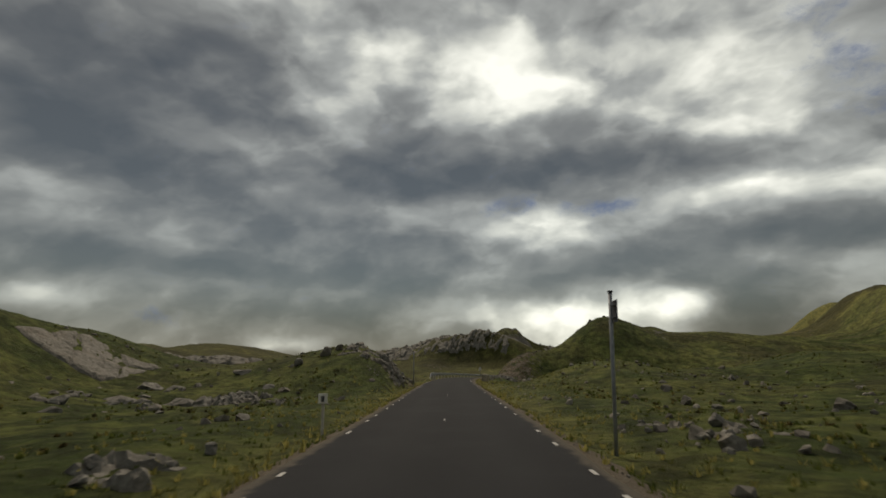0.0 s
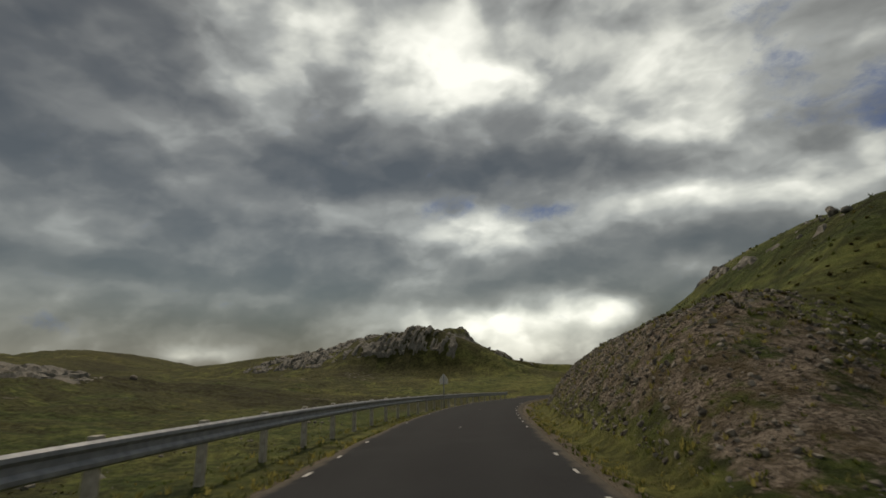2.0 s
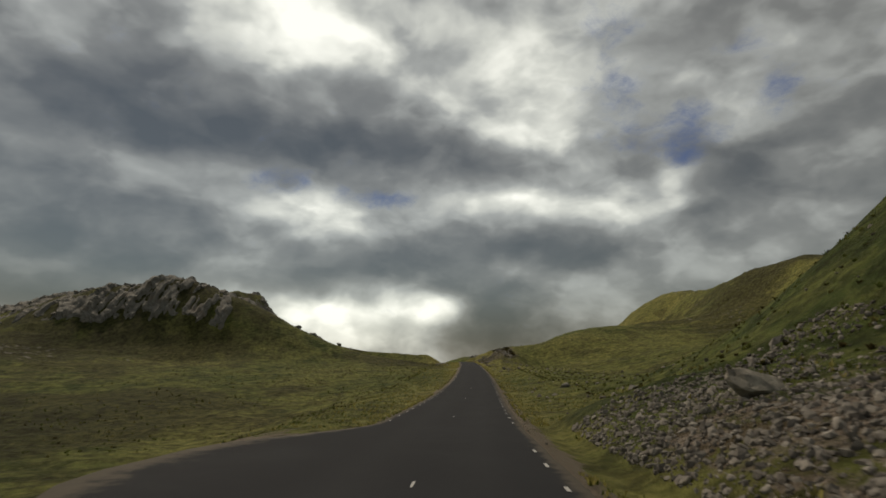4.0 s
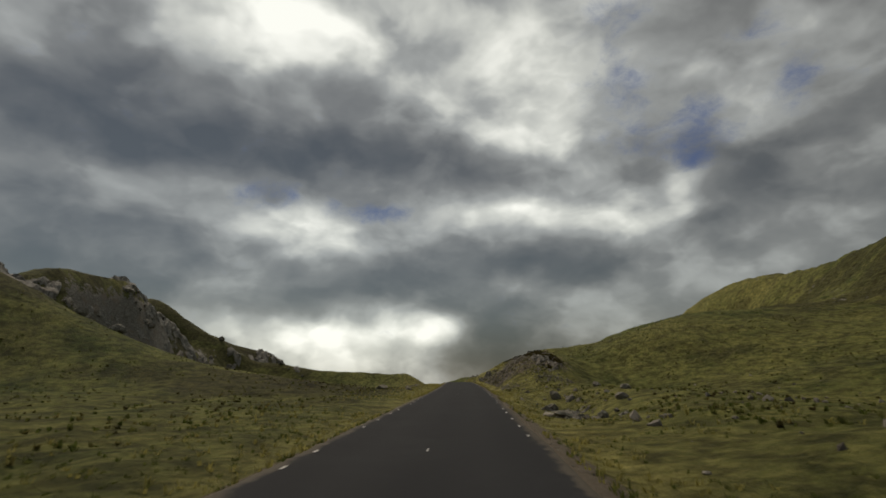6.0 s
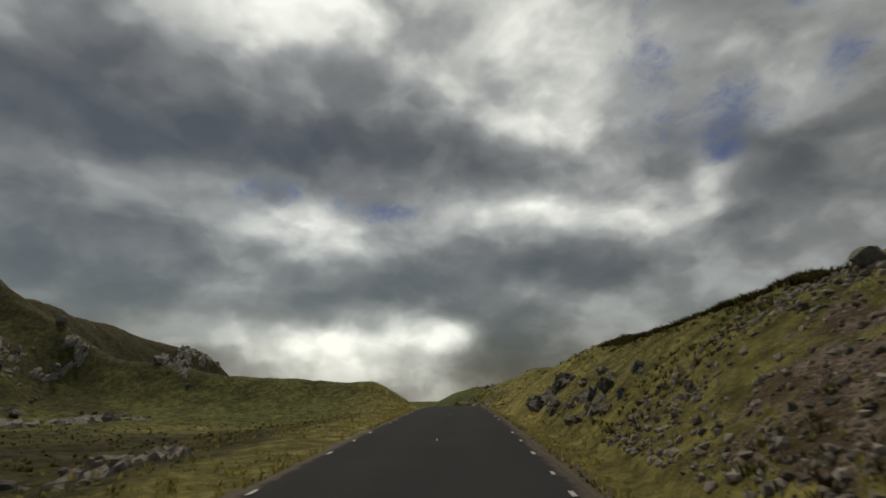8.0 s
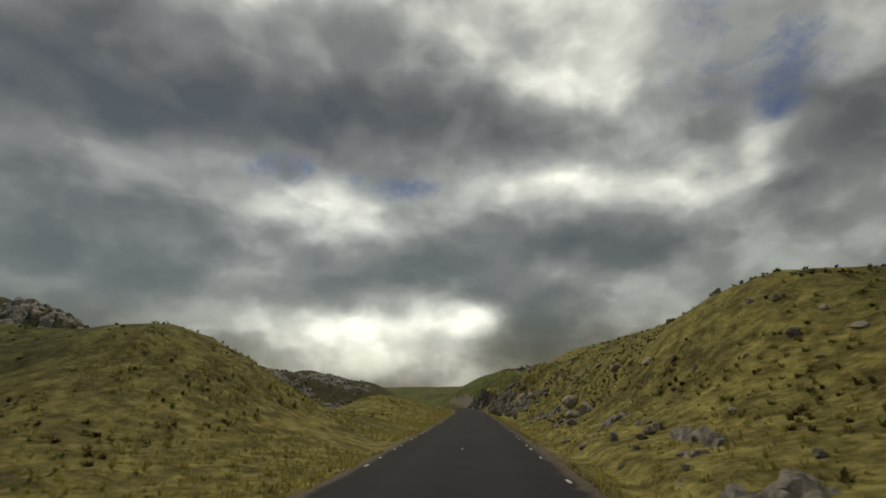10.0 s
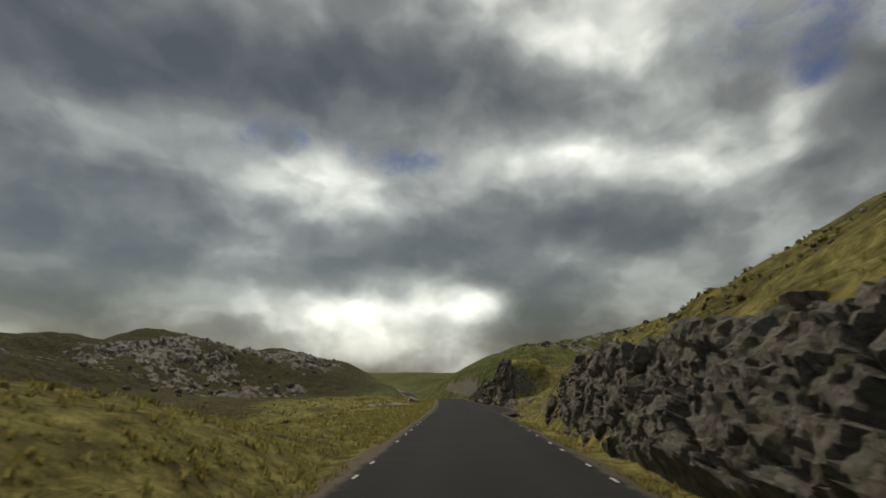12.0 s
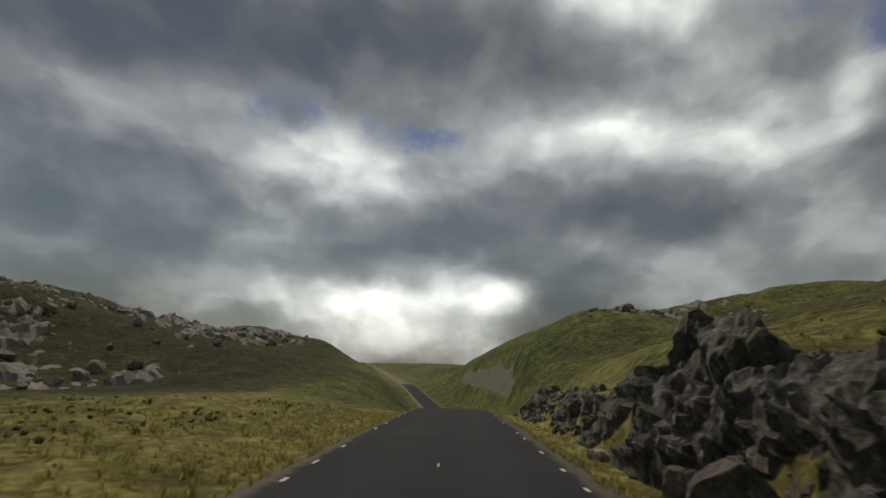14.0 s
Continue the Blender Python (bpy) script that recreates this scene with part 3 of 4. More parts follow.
def spot(s, u, up=0.0):
    """The place on the ground."""
    s, u = np.asarray(s, float), np.asarray(u, float)
    x, y = plan(s, u)
    return np.stack([x, y, centre(s)[2] + relief(s, u) + up], -1)


def heading(s):
    nx, ny = side(s)
    return math.atan2(float(ny), float(nx))

# ---- the ground sheet and the road ----


def steps(*stretches):
    out = [stretches[0][0]]
    for a, b, d in stretches:
        out += list(np.linspace(a, b, max(int(round((b - a) / d)), 1) + 1)[1:])
    return np.array(out)


ALONG = np.r_[-1200, -500, -200, -90, steps((-40, -4, 4), (-4, 480, 0.65), (480, 640, 3))]
ALONG = np.r_[ALONG, 640 + np.geomspace(4, 2600, 40)]
ASIDE = np.r_[steps((0.0, 1.5, 0.75), (1.5, 11, 0.32), (11, 32, 0.9), (32, 120, 2.6)), 120 + np.geomspace(4, 2600, 30)]
ASIDE = np.r_[-ASIDE[:0:-1], ASIDE]


def ground():
    s, u = np.meshgrid(ALONG, ASIDE, indexing="ij")
    p = spot(s, u)
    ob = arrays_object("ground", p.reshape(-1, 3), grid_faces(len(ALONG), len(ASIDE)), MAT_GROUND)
    x, y = p[..., 0], p[..., 1]
    r, l = np.maximum(u, 0), np.maximum(-u, 0)
    steep = np.hypot(np.gradient(p[..., 2], axis=0) / np.maximum(np.gradient(s, axis=0), 0.1), np.gradient(p[..., 2], axis=1) / np.maximum(np.gradient(u, axis=1), 0.1))
    verge = np.exp(-((np.maximum(np.abs(u) - 2.0, 0) / 0.8) ** 2)) * 0.95
    # straw-coloured grass; its rise along the road also paints in brighter sunshine
    dry = 0.08 + 0.14 * ease(s, 150, 230) + (0.2 * ease(s, 100, 180) + 0.4 * ease(s, 190, 330)) * (1 - 0.95 * ease(l, 7 + 9 * (s < 300) + 6 * (s > 410), 17 + 15 * (s < 300) + 10 * (s > 410))) * (1 - (0.45 + 0.35 * (s < 325)) * ease(r, 5, 14)) + 0.25 * np.exp(-(((np.abs(u) - 3.0) / 0.9) ** 2))
    dry = dry * (1 - 0.75 * ease(s, 460, 520))
    rock = 0.75 * ease(steep, 1.3, 2.0) + 0.06
    rock = rock + 0.32 * ease(fractal(x, y, 14, 5, 0.6), 0.02, 0.2) * ease(np.abs(u), 20, 60)
    scree = np.maximum.reduce([ease(s, a, a + 6) * (1 - ease(s, b - 6, b)) * ease(r, 3.2, 4.2) * (1 - ease(r, top, top + 4)) for a, b, top in ((66, 100, 7), (92, 142, 9), (238, 268, 9), (366, 376, 5))]) * 0.60
    # heather, raised on the left and far hills to paint cloud shadow
    heath_and_shade = ease(fractal(x, y, 35, 4), -0.02, 0.2) * ease(np.abs(u), 8, 30) + 0.55 * ease(l, 30, 60) + 0.12 * ease(r, 9, 30) * (1 - ease(s, 200, 320)) + 0.7 * ease(s, 470, 520) * ease(l, 12, 30) + 1.1 * ease(s, 215, 235) * (1 - ease(s, 285, 300)) * ease(l, 4, 6) * (1 - ease(l, 14, 22)) + 0.75 * ease(s, 330, 360) * ease(l, 14, 26)
    heath_and_shade = heath_and_shade * (1 - 0.7 * (1 - ease(s, 110, 150)) * ease(r, 2, 6))
    # worn tracks that leave the road
    for line in (((55, 2.5), (57, 7), (66, 13), (76, 17)), ((137, -6), (141, -12), (150, -26), (160, -42), (163, -60)), ((0, -3), (-4, -6), (-8, -9))):
        away = np.full(s.shape, 99.0)
        for (s0, u0), (s1, u1) in zip(line, line[1:]):
            f = np.clip(((s - s0) * (s1 - s0) + (u - u0) * (u1 - u0)) / ((s1 - s0) ** 2 + (u1 - u0) ** 2), 0, 1)
            away = np.minimum(away, np.hypot(s - s0 - f * (s1 - s0), u - u0 - f * (u1 - u0)))
        verge = np.maximum(verge, 0.6 * np.exp(-(((away - 0.7) / 0.65) ** 2)))
    verge = np.maximum(verge, 0.95 * np.exp(-(((s - 139 - 0.25 * (u + 9)) / 4.5) ** 4) - (((u + 9.5) / 6.0) ** 4)))
    verge = np.maximum(verge, 0.7 * ease(s, 40, 47) * (1 - ease(s, 47, 50)) * np.exp(-(((l - 3.2) / 1.2) ** 2)))
    for name, values in (("dry", dry), ("verge", verge), ("rock", rock), ("scree", scree), ("heath_and_shade", heath_and_shade)):
        attribute(ob, name, np.broadcast_to(values, s.shape))
    return tagged(ob, "rough green and straw-coloured moorland with bare rock", "ground", kind="structure")


def road():
    s = steps((-40, 640, 1.0))
    u = np.array([-2.12, -2.0, -1.8, -1.3, -0.9, -0.5, 0, 0.5, 0.9, 1.3, 1.8, 2.0, 2.12])
    ss, uu = np.meshgrid(s, u, indexing="ij")
    wide_l = 2.2 * ease(ss, 129.5, 135) * (1 - ease(ss, 137, 143))
    wide_r = 1.5 * ease(ss, 412, 419) * (1 - ease(ss, 425, 431))
    ragged = fractal(ss, 40 * np.sign(uu), 1.7, 4, 0.6) * 0.22 * ease(np.abs(uu), 1.7, 2.0)
    reach = np.where(uu < 0, uu - wide_l * ease(-uu, 1.3, 2.0), uu + wide_r * ease(uu, 1.3, 2.0)) + ragged
    x, y = plan(ss, reach)
    z = centre(ss)[2] + 0.03 - 0.02 * (uu / 2) ** 2 - (0.14 + 0.6 * ease(wide_l, 0.1, 0.8) * (uu < 0)) * (np.abs(uu) > 2.05)
    ob = arrays_object("road", np.stack([x, y, z], -1).reshape(-1, 3), grid_faces(len(s), len(u)), MAT_ROAD)
    attribute(ob, "wheel", np.exp(-(((np.abs(uu) - 0.8) / 0.35) ** 2)))
    attribute(ob, "edge", ease(np.abs(uu), 1.5, 2.05))
    return tagged(ob, "narrow dark asphalt single-track road with ragged edges", "road", kind="structure")


GROUND, ROAD = ground(), road()


def sky_layer():
    n, m = 96, 40
    a, b = np.meshgrid(np.linspace(0, 2 * np.pi, n + 1), np.linspace(-0.12, np.pi / 2 - 0.001, m), indexing="ij")
    p = np.stack([75 + 3000 * np.cos(b) * np.cos(a), 230 + 3000 * np.cos(b) * np.sin(a), -60 + 480 * np.sin(b)], -1)
    ob = arrays_object("backdrop", p.reshape(-1, 3), grid_faces(n + 1, m), cloud_material())
    return tagged(ob, "broken grey and white cloud with small blue gaps", "sky", kind="structure")


sky_layer()


# ---- road markings ----


def dashes():
    """Short worn edge dashes and a few marks in the middle of the road."""
    bm = bmesh.new()
    bmesh.ops.create_grid(bm, x_segments=1, y_segments=3, size=0.5)
    for v in bm.verts:
        v.co.x *= 0.06
        v.co.y *= 0.34
    mark = mesh_object("edge_mark", bm, MAT_PAINT, False)
    mark.parent = ROAD
    shared = mark.data
    first = True
    pick = random.Random(3)
    for s in np.arange(1.0, 470, 1.85) + np.random.default_rng(4).uniform(-0.35, 0.35, 254):
        for u in (-1.79, 1.79, 0.0):
            if u == 0.0 and (s % 11.1) > 1.8:
                continue
            if u < 0 and 121 < s < 142 or pick.random() < 0.14:
                continue
            ob = mark if first else new("edge_mark", shared)
            first = False
            ob.parent = ROAD
            x, y = plan(np.array(s), np.array(u))
            zz = float(centre(np.array(s))[2])
            tilt = math.atan((float(centre(np.array(s + 1))[2]) - zz))
            ob.matrix_world = Matrix.Translation((float(x), float(y), zz + 0.026 if u else zz + 0.036)) @ Euler((tilt, 0, heading(np.array(s)))).to_matrix().to_4x4() @ Matrix.Diagonal((pick.uniform(0.8, 1.1) * (1.0 if u else 0.55), pick.uniform(0.7, 1.1), 1, 1))


dashes()

# ---- stones ----


def angular(seed, cuts=16, sub=3, wob=0.11):
    """A broken block of rock: a ball cut by many planes, then roughened."""
    pick = random.Random(seed)
    bm = bmesh.new()
    bmesh.ops.create_icosphere(bm, subdivisions=sub, radius=1.0)
    planes = []
    for _ in range(cuts):
        n = Vector((pick.gauss(0, 1), pick.gauss(0, 1), pick.gauss(0, 0.8))).normalized()
        planes.append((n, pick.uniform(0.38, 0.74)))
    for v in bm.verts:
        for n, d in planes:
            over = v.co.dot(n) - d
            if over > 0:
                v.co -= n * over
        v.co *= 1 + wob * noise.fractal(v.co * 2.2 + Vector((seed, 0, 0)), 1.0, 2.0, 4)
    return bm


def rock_meshes(count, sub, cuts, seed, material):
    out = []
    for n in range(count):
        ob = mesh_object("stone", angular(seed + n, cuts, sub), material, False)
        out.append(ob.data)
        bpy.data.objects.remove(ob)
    return out


BLOCKS = rock_meshes(16, 3, 16, 100, MAT_ROCK)
CUT_BLOCKS = rock_meshes(8, 3, 14, 140, MAT_SHADED_CUT)
PALE_BLOCKS = rock_meshes(8, 3, 12, 160, MAT_PALE)


def stone(name, s, u, size, pick, sink=0.3, flat=0.7, parent=None, lean=0.35, strike=None, material=None):
    ob = new(name, pick.choice(CUT_BLOCKS if material == MAT_SHADED_CUT else PALE_BLOCKS if material == MAT_PALE else BLOCKS))
    p = Vector(spot(s, u))
    sx, sy, sz = size * pick.uniform(0.8, 1.3), size * pick.uniform(0.7, 1.1), size * flat * pick.uniform(0.8, 1.2)
    if strike is None:
        turn = Euler((pick.uniform(-lean, lean), pick.uniform(-lean, lean), pick.uniform(0, 6.28)))
    else:
        turn = Euler((0.35 + pick.gauss(0, 0.12), pick.gauss(0, 0.15), strike + pick.gauss(0, 0.2)))
    ob.matrix_world = Matrix.LocRotScale(p + Vector((0, 0, sz * (0.55 - sink))), turn, (sx, sy, sz))
    if parent:
        ob.parent = parent
    return ob


def cells(x, y, seed):
    """Scattered cells: three random numbers of the nearest one, the way from its middle, and how near its border is."""
    xi, yi = np.floor(x).astype(int), np.floor(y).astype(int)
    best, second = np.full(x.shape, 9.0), np.full(x.shape, 9.0)
    kept = [np.zeros(x.shape) for _ in range(5)]
    for i in (-1, 0, 1):
        for j in (-1, 0, 1):
            a, b = xi + i, yi + j
            h = [TABLE[(a + 31 * n + seed) & 511, (b + 57 * n + 3 * seed) & 511] for n in range(5)]
            dx, dy = x - a - 0.1 - 0.8 * h[0], y - b - 0.1 - 0.8 * h[1]
            d = np.maximum(np.abs(dx), np.abs(dy)) * 0.6 + np.hypot(dx, dy) * 0.4
            closer = d < best
            second = np.where(closer, best, np.minimum(second, d))
            best = np.where(closer, d, best)
            for n, v in enumerate((h[2], h[3], h[4], dx, dy)):
                kept[n] = np.where(closer, v, kept[n])
    return (*kept, second - best)


def bedrock(label, a, b, near, far, long, high, amp, cover, seed, tilt=0.3, step=0.11, blocks=0, rough=1.0, lo=0.12, hi=0.45, material=None, big=0, block=1.0, group="rock outcrops beside the road"):
    """Jointed rock standing out of the slope between two distances from the road, with turf in its hollows.
    long and high: size of its blocks; amp: how far they stand out; cover: how much of it is bare."""
    sa = np.linspace(a, b, int((b - a) / step) + 1)
    fine = np.linspace(near, far, 200)
    profile = relief(np.full(200, (a + b) / 2), fine)
    arc = np.r_[0, np.cumsum(np.hypot(np.diff(fine), np.diff(profile)))]
    wa = np.linspace(0, arc[-1], int(arc[-1] / step) + 1)
    s, u = np.meshgrid(sa, np.interp(wa, arc, fine), indexing="ij")
    w = np.broadcast_to(wa, s.shape)
    p = spot(s, u)
    # a smooth outward direction
    e = 3.0 * step
    n = np.cross(spot(s + e, u) - spot(s - e, u), spot(s, u + e) - spot(s, u - e))
    n *= np.sign(n[..., 2:])
    n /= np.linalg.norm(n, axis=-1, keepdims=True)
    c, k = math.cos(tilt), math.sin(tilt)
    bend = fractal(s, w, 3.5 * long, 3) * long
    x, y = (s * c + w * k + bend) / long, (w * c - s * k + bend) / high
    d = 0.0
    for size, weight in ((1.0, 1.0), (0.45, 0.5 * rough), (0.2, 0.2 * rough)):
        v, tx, ty, dx, dy, edge = cells(x / size, y / size, seed)
        d = d + weight * (1.5 * (v - 0.5) + 0.9 * (tx - 0.5) * dx + 1.1 * (ty - 0.4) * dy - 0.5 * np.exp(-((edge / 0.06) ** 2)))
    d = d + 0.25 * fractal(s, w + 9, 0.5 * long, 3, 0.6)
    f, g = (s - a) / (b - a), w / arc[-1]
    inside = np.minimum.reduce([ease(f, 0, 0.12), 1 - ease(f, 0.88, 1), ease(g, 0, 0.08), 1 - ease(g, 0.72, 1)])
    d = amp * (d + cover + 3.4 * fractal(s + 7 * seed, w, 4 * long, 3, 0.5) - 2.6 * (1 - inside))
    p = p + n * np.clip(d, -1.2 * amp, 2.4 * amp)[..., None]
    ob = arrays_object("rock_outcrop", p.reshape(-1, 3), grid_faces(len(sa), len(wa)), material or MAT_ROCK, False)
    pick = random.Random(seed)
    for _ in range(big):
        x, y = pick.uniform(a + 0.08 * (b - a), b - 0.08 * (b - a)), float(np.interp(arc[-1] * pick.uniform(0.02, 0.8), arc, fine))
        stone("rock_block", x, y, block * pick.uniform(0.45, 1.0), pick, 0.35, 0.9, ob, 0.3, heading(np.array(x)), material)
    for _ in range(blocks):
        x, y = pick.uniform(a + 0.06 * (b - a), b - 0.06 * (b - a)), float(np.interp(arc[-1] * pick.uniform(0.05, 0.75), arc, fine))
        stone("rock_block", x, y, lo + (hi - lo) * pick.random() ** 1.8, pick, 0.2, 0.8, ob, 0.4, None, material)
    return tagged(ob, label, "rock outcrop", group)


bedrock("grey lichened rock face on the side of a knoll", 34, 50, -3.3, -9.0, 1.6, 0.9, 0.26, 0.2, 1, -0.3, blocks=40, hi=0.35)
bedrock("low pale grey jointed rock beside the road", 58.5, 68, 3.3, 7.5, 1.5, 0.6, 0.24, 0.0, 2, blocks=34, hi=0.3)
bedrock("low dark rock wall below a sunlit slope", 316, 346, 3.4, 6.6, 1.5, 0.7, 0.28, -0.45, 3, blocks=24, hi=0.3)
bedrock("grey rock step on a sunlit slope", 346, 364, 4.2, 7.5, 1.2, 0.6, 0.25, -0.5, 18, blocks=24, hi=0.28)
bedrock("broken brown rock in a roadside cutting", 364, 382, 3.4, 8.0, 1.1, 0.8, 0.30, -0.1, 4, step=0.09, blocks=110, hi=0.35)
bedrock("dark jointed rock face in a roadside cutting", 377, 411, 3.2, 5.8, 1.0, 0.7, 0.34, 0.8, 5, 0.35, rough=0.7, step=0.09, blocks=110, hi=0.4, material=MAT_SHADED_CUT, big=60, block=0.7)
bedrock("smooth pale slab of bare rock on a hillside", 30, 38, -20, -28, 5.0, 2.4, 0.3, 0.4, 35, 0.6, 0.2, rough=0.5)
bedrock("low grey rocks in moor grass", 8.5, 14, 4.2, 8.0, 1.0, 0.6, 0.28, -0.2, 31, blocks=16, hi=0.32)
bedrock("low grey rocks in moor grass", 23, 30, -7.5, -14.0, 1.0, 0.6, 0.28, -0.2, 32, blocks=14, hi=0.3)
bedrock("low grey rocks in moor grass", 6.5, 10, -3.6, -5.6, 0.9, 0.5, 0.2, -0.1, 33, blocks=6, hi=0.22)
bedrock("small bare rock in a grassy bank", 422, 431, 3.4, 6.0, 1.0, 0.6, 0.2, -0.1, 6, blocks=6, hi=0.2)
bedrock("tall dark blocky cliff beside the road", 431, 461, 3.2, 6.4, 1.1, 0.8, 0.36, 1.0, 7, 0.3, rough=1.15, step=0.09, blocks=130, hi=0.4, material=MAT_SHADED_CUT, big=60, block=0.8)
bedrock("grey rock wall along the verge", 459, 480, 3.3, 6.2, 0.9, 0.6, 0.28, 0.3, 8, 0.6, rough=1.15, blocks=110, hi=0.35, material=MAT_SHADED_CUT)
bedrock("dark rock brow above a scree slope", 100, 128, 7.5, 12.0, 1.6, 0.6, 0.28, -0.45, 9, blocks=16)
bedrock("dark rock brow above a scree slope", 238, 268, 7.0, 10.0, 1.4, 0.6, 0.25, -0.4, 10, blocks=16)
bedrock("dark rocks in a wet roadside hollow", 211, 228, 4.4, 8.0, 1.2, 0.7, 0.3, -0.2, 11, blocks=18, hi=0.4)
bedrock("dark rock knob at the edge of a cutting", 268, 283, 3.6, 6.2, 1.2, 0.7, 0.3, 0.0, 12, blocks=20, material=MAT_SHADED_CUT)
bedrock("pale bare rocks in straw grass", 433, 449, -4.2, -10.0, 2.2, 1.2, 0.15, 0.1, 13, blocks=12, hi=0.3, material=MAT_PALE)


def boulders(count, a, b, near, far, lo, hi, seed):
    pick = random.Random(seed)
    for _ in range(count):
        ob = stone("boulder", pick.uniform(a, b), pick.uniform(near, far), lo + (hi - lo) * pick.random() ** 2.5, pick, 0.25)
        tagged(ob, "grey lichened boulder sunk in rough moor grass", "boulder", "boulders on the moor")


boulders(44, 4, 56, 5, 30, 0.15, 0.55, 31)
boulders(44, 2, 32, -26, -5, 0.12, 0.42, 52)
boulders(34, 60, 130, -40, -7, 0.2, 0.7, 33)
boulders(34, 150, 230, 6, 30, 0.15, 0.55, 34)
boulders(60, 330, 420, 7, 34, 0.12, 0.5, 35)


# ---- crags on the hills ----


def crag(label, count, line, lo, hi, tall, seed, spread=1.6):
    """Upright blocks along the brow of a hill, following a line of places in plan."""
    pick = random.Random(seed)
    base = new("rock_outcrop")
    for _ in range(count):
        f = pick.random() * (len(line) - 1)
        a, b = line[int(f)], line[int(f) + 1]
        f -= int(f)
        s, u = a[0] + (b[0] - a[0]) * f + pick.gauss(0, spread), a[1] + (b[1] - a[1]) * f + pick.gauss(0, spread)
        stone("rock_block", s, u, lo + (hi - lo) * pick.random() ** 1.5, pick, 0.5, tall, base, 0.18, 0.3)
    return tagged(base, label, "rock outcrop", "crags on the hills")


crag("weathered rocks on a hilltop", 22, ((88, 17), (96, 22), (104, 26)), 0.2, 0.45, 0.7, 57, 1.5)
crag("pale rocks on a moor slope", 60, ((16, -24), (24, -16), (32, -14)), 0.3, 1.0, 0.5, 58, 2.5)
crag("pale rock slabs in a low valley", 36, ((66, -12), (80, -20), (98, -30)), 0.4, 1.2, 0.35, 59, 2.0)
crag("dark bare rocks on a far hillside", 60, ((540, 30), (556, 50), (535, 72)), 0.6, 1.8, 0.7, 60, 4.0)
HILL_CRAGS = "crags on the hills"
bedrock("broken grey rock on a low far hill", 92, 150, -84, -132, 6, 2.4, 0.9, -0.35, 34, 0.2, 0.7, blocks=20, lo=0.4, hi=1.2, group=HILL_CRAGS)
bedrock("long grey crag of upright slabs below the brow of a hill", 228, 262, -44, -165, 6, 2.4, 0.85, -0.15, 21, 0.08, 0.55, rough=0.9, blocks=50, lo=0.5, hi=1.0, group=HILL_CRAGS)
bedrock("grey slabs scattered on a green hillside", 236, 300, -32, -72, 5, 2.2, 0.9, -0.3, 22, 0.2, 0.45, rough=0.6, blocks=40, lo=0.4, hi=1.4, group=HILL_CRAGS)
bedrock("grey crag along the flank of a ridge", 285, 350, -36, -80, 5, 2.2, 0.8, -0.35, 23, 0.5, 0.5, rough=0.6, blocks=40, lo=0.4, hi=1.4, group=HILL_CRAGS)
bedrock("grey crag along the flank of a ridge", 345, 430, -36, -84, 5, 2.2, 0.8, -0.35, 24, 0.5, 0.5, rough=0.6, blocks=40, lo=0.4, hi=1.4, group=HILL_CRAGS)
bedrock("grey crag on a dark hill", 455, 545, -26, -105, 4, 2.0, 0.8, -0.12, 25, 0.3, 0.6, rough=0.9, blocks=80, lo=0.4, hi=1.4, group=HILL_CRAGS)
bedrock("grey crag on a dark hill", 545, 690, -24, -105, 5, 2.6, 0.9, -0.12, 26, 0.3, 0.8, rough=0.9, blocks=80, lo=0.4, hi=1.4, group=HILL_CRAGS)
bedrock("low bare rock on a dark hillside", 530, 570, 25, 80, 5, 2, 0.8, -0.4, 27, 0.3, 0.6, group=HILL_CRAGS)
bedrock("bare rock on a hilltop", 86, 108, 14, 34, 2.4, 1.3, 0.35, -0.5, 28, 0.3, 0.3, group=HILL_CRAGS)
bedrock("long pale slab of bare rock in a valley", 60, 86, -9, -18, 5, 2.0, 0.4, 0.0, 29, 0.3, 0.25, material=MAT_PALE, group=HILL_CRAGS)

# ---- loose stone on the cut slopes ----


def stones_stuff(name, label, count, a, b, near, far, lo, hi, seed, category="scree"):
    """Many small broken stones in one mesh."""
    gen = np.random.default_rng(seed)
    kinds = []
    for n in range(6):
        bm = angular(seed * 10 + n, 8, 1, 0.12)
        kinds.append((np.array([v.co[:] for v in bm.verts]), np.array([[v.index for v in f.verts] for f in bm.faces])))
        bm.free()
    s = gen.uniform(a, b, count)
    u = near + (far - near) * gen.random(count) ** 1.15
    thin = fractal(s * 1.0, u * 1.0 + 50, 5.0, 5, 0.65) > gen.uniform(-0.3, 0.16, count)
    s, u = s[thin], u[thin]
    p = spot(s, u)
    size = lo + (hi - lo) * gen.random(len(s)) ** 3
    verts, faces, n = [], [], 0
    for i in range(len(s)):
        v, f = kinds[i % 6]
        e = Euler(gen.uniform(0, 6.28, 3)).to_matrix()
        q = (v * size[i] * gen.uniform(0.6, 1.2, 3)) @ np.array(e).T + p[i]
        verts.append(q)
        faces.append(f + n)
        n += len(v)
    ob = arrays_object(name, np.concatenate(verts), np.concatenate(faces), MAT_SCREE, False)
    return tagged(ob, label, category, kind="stuff")


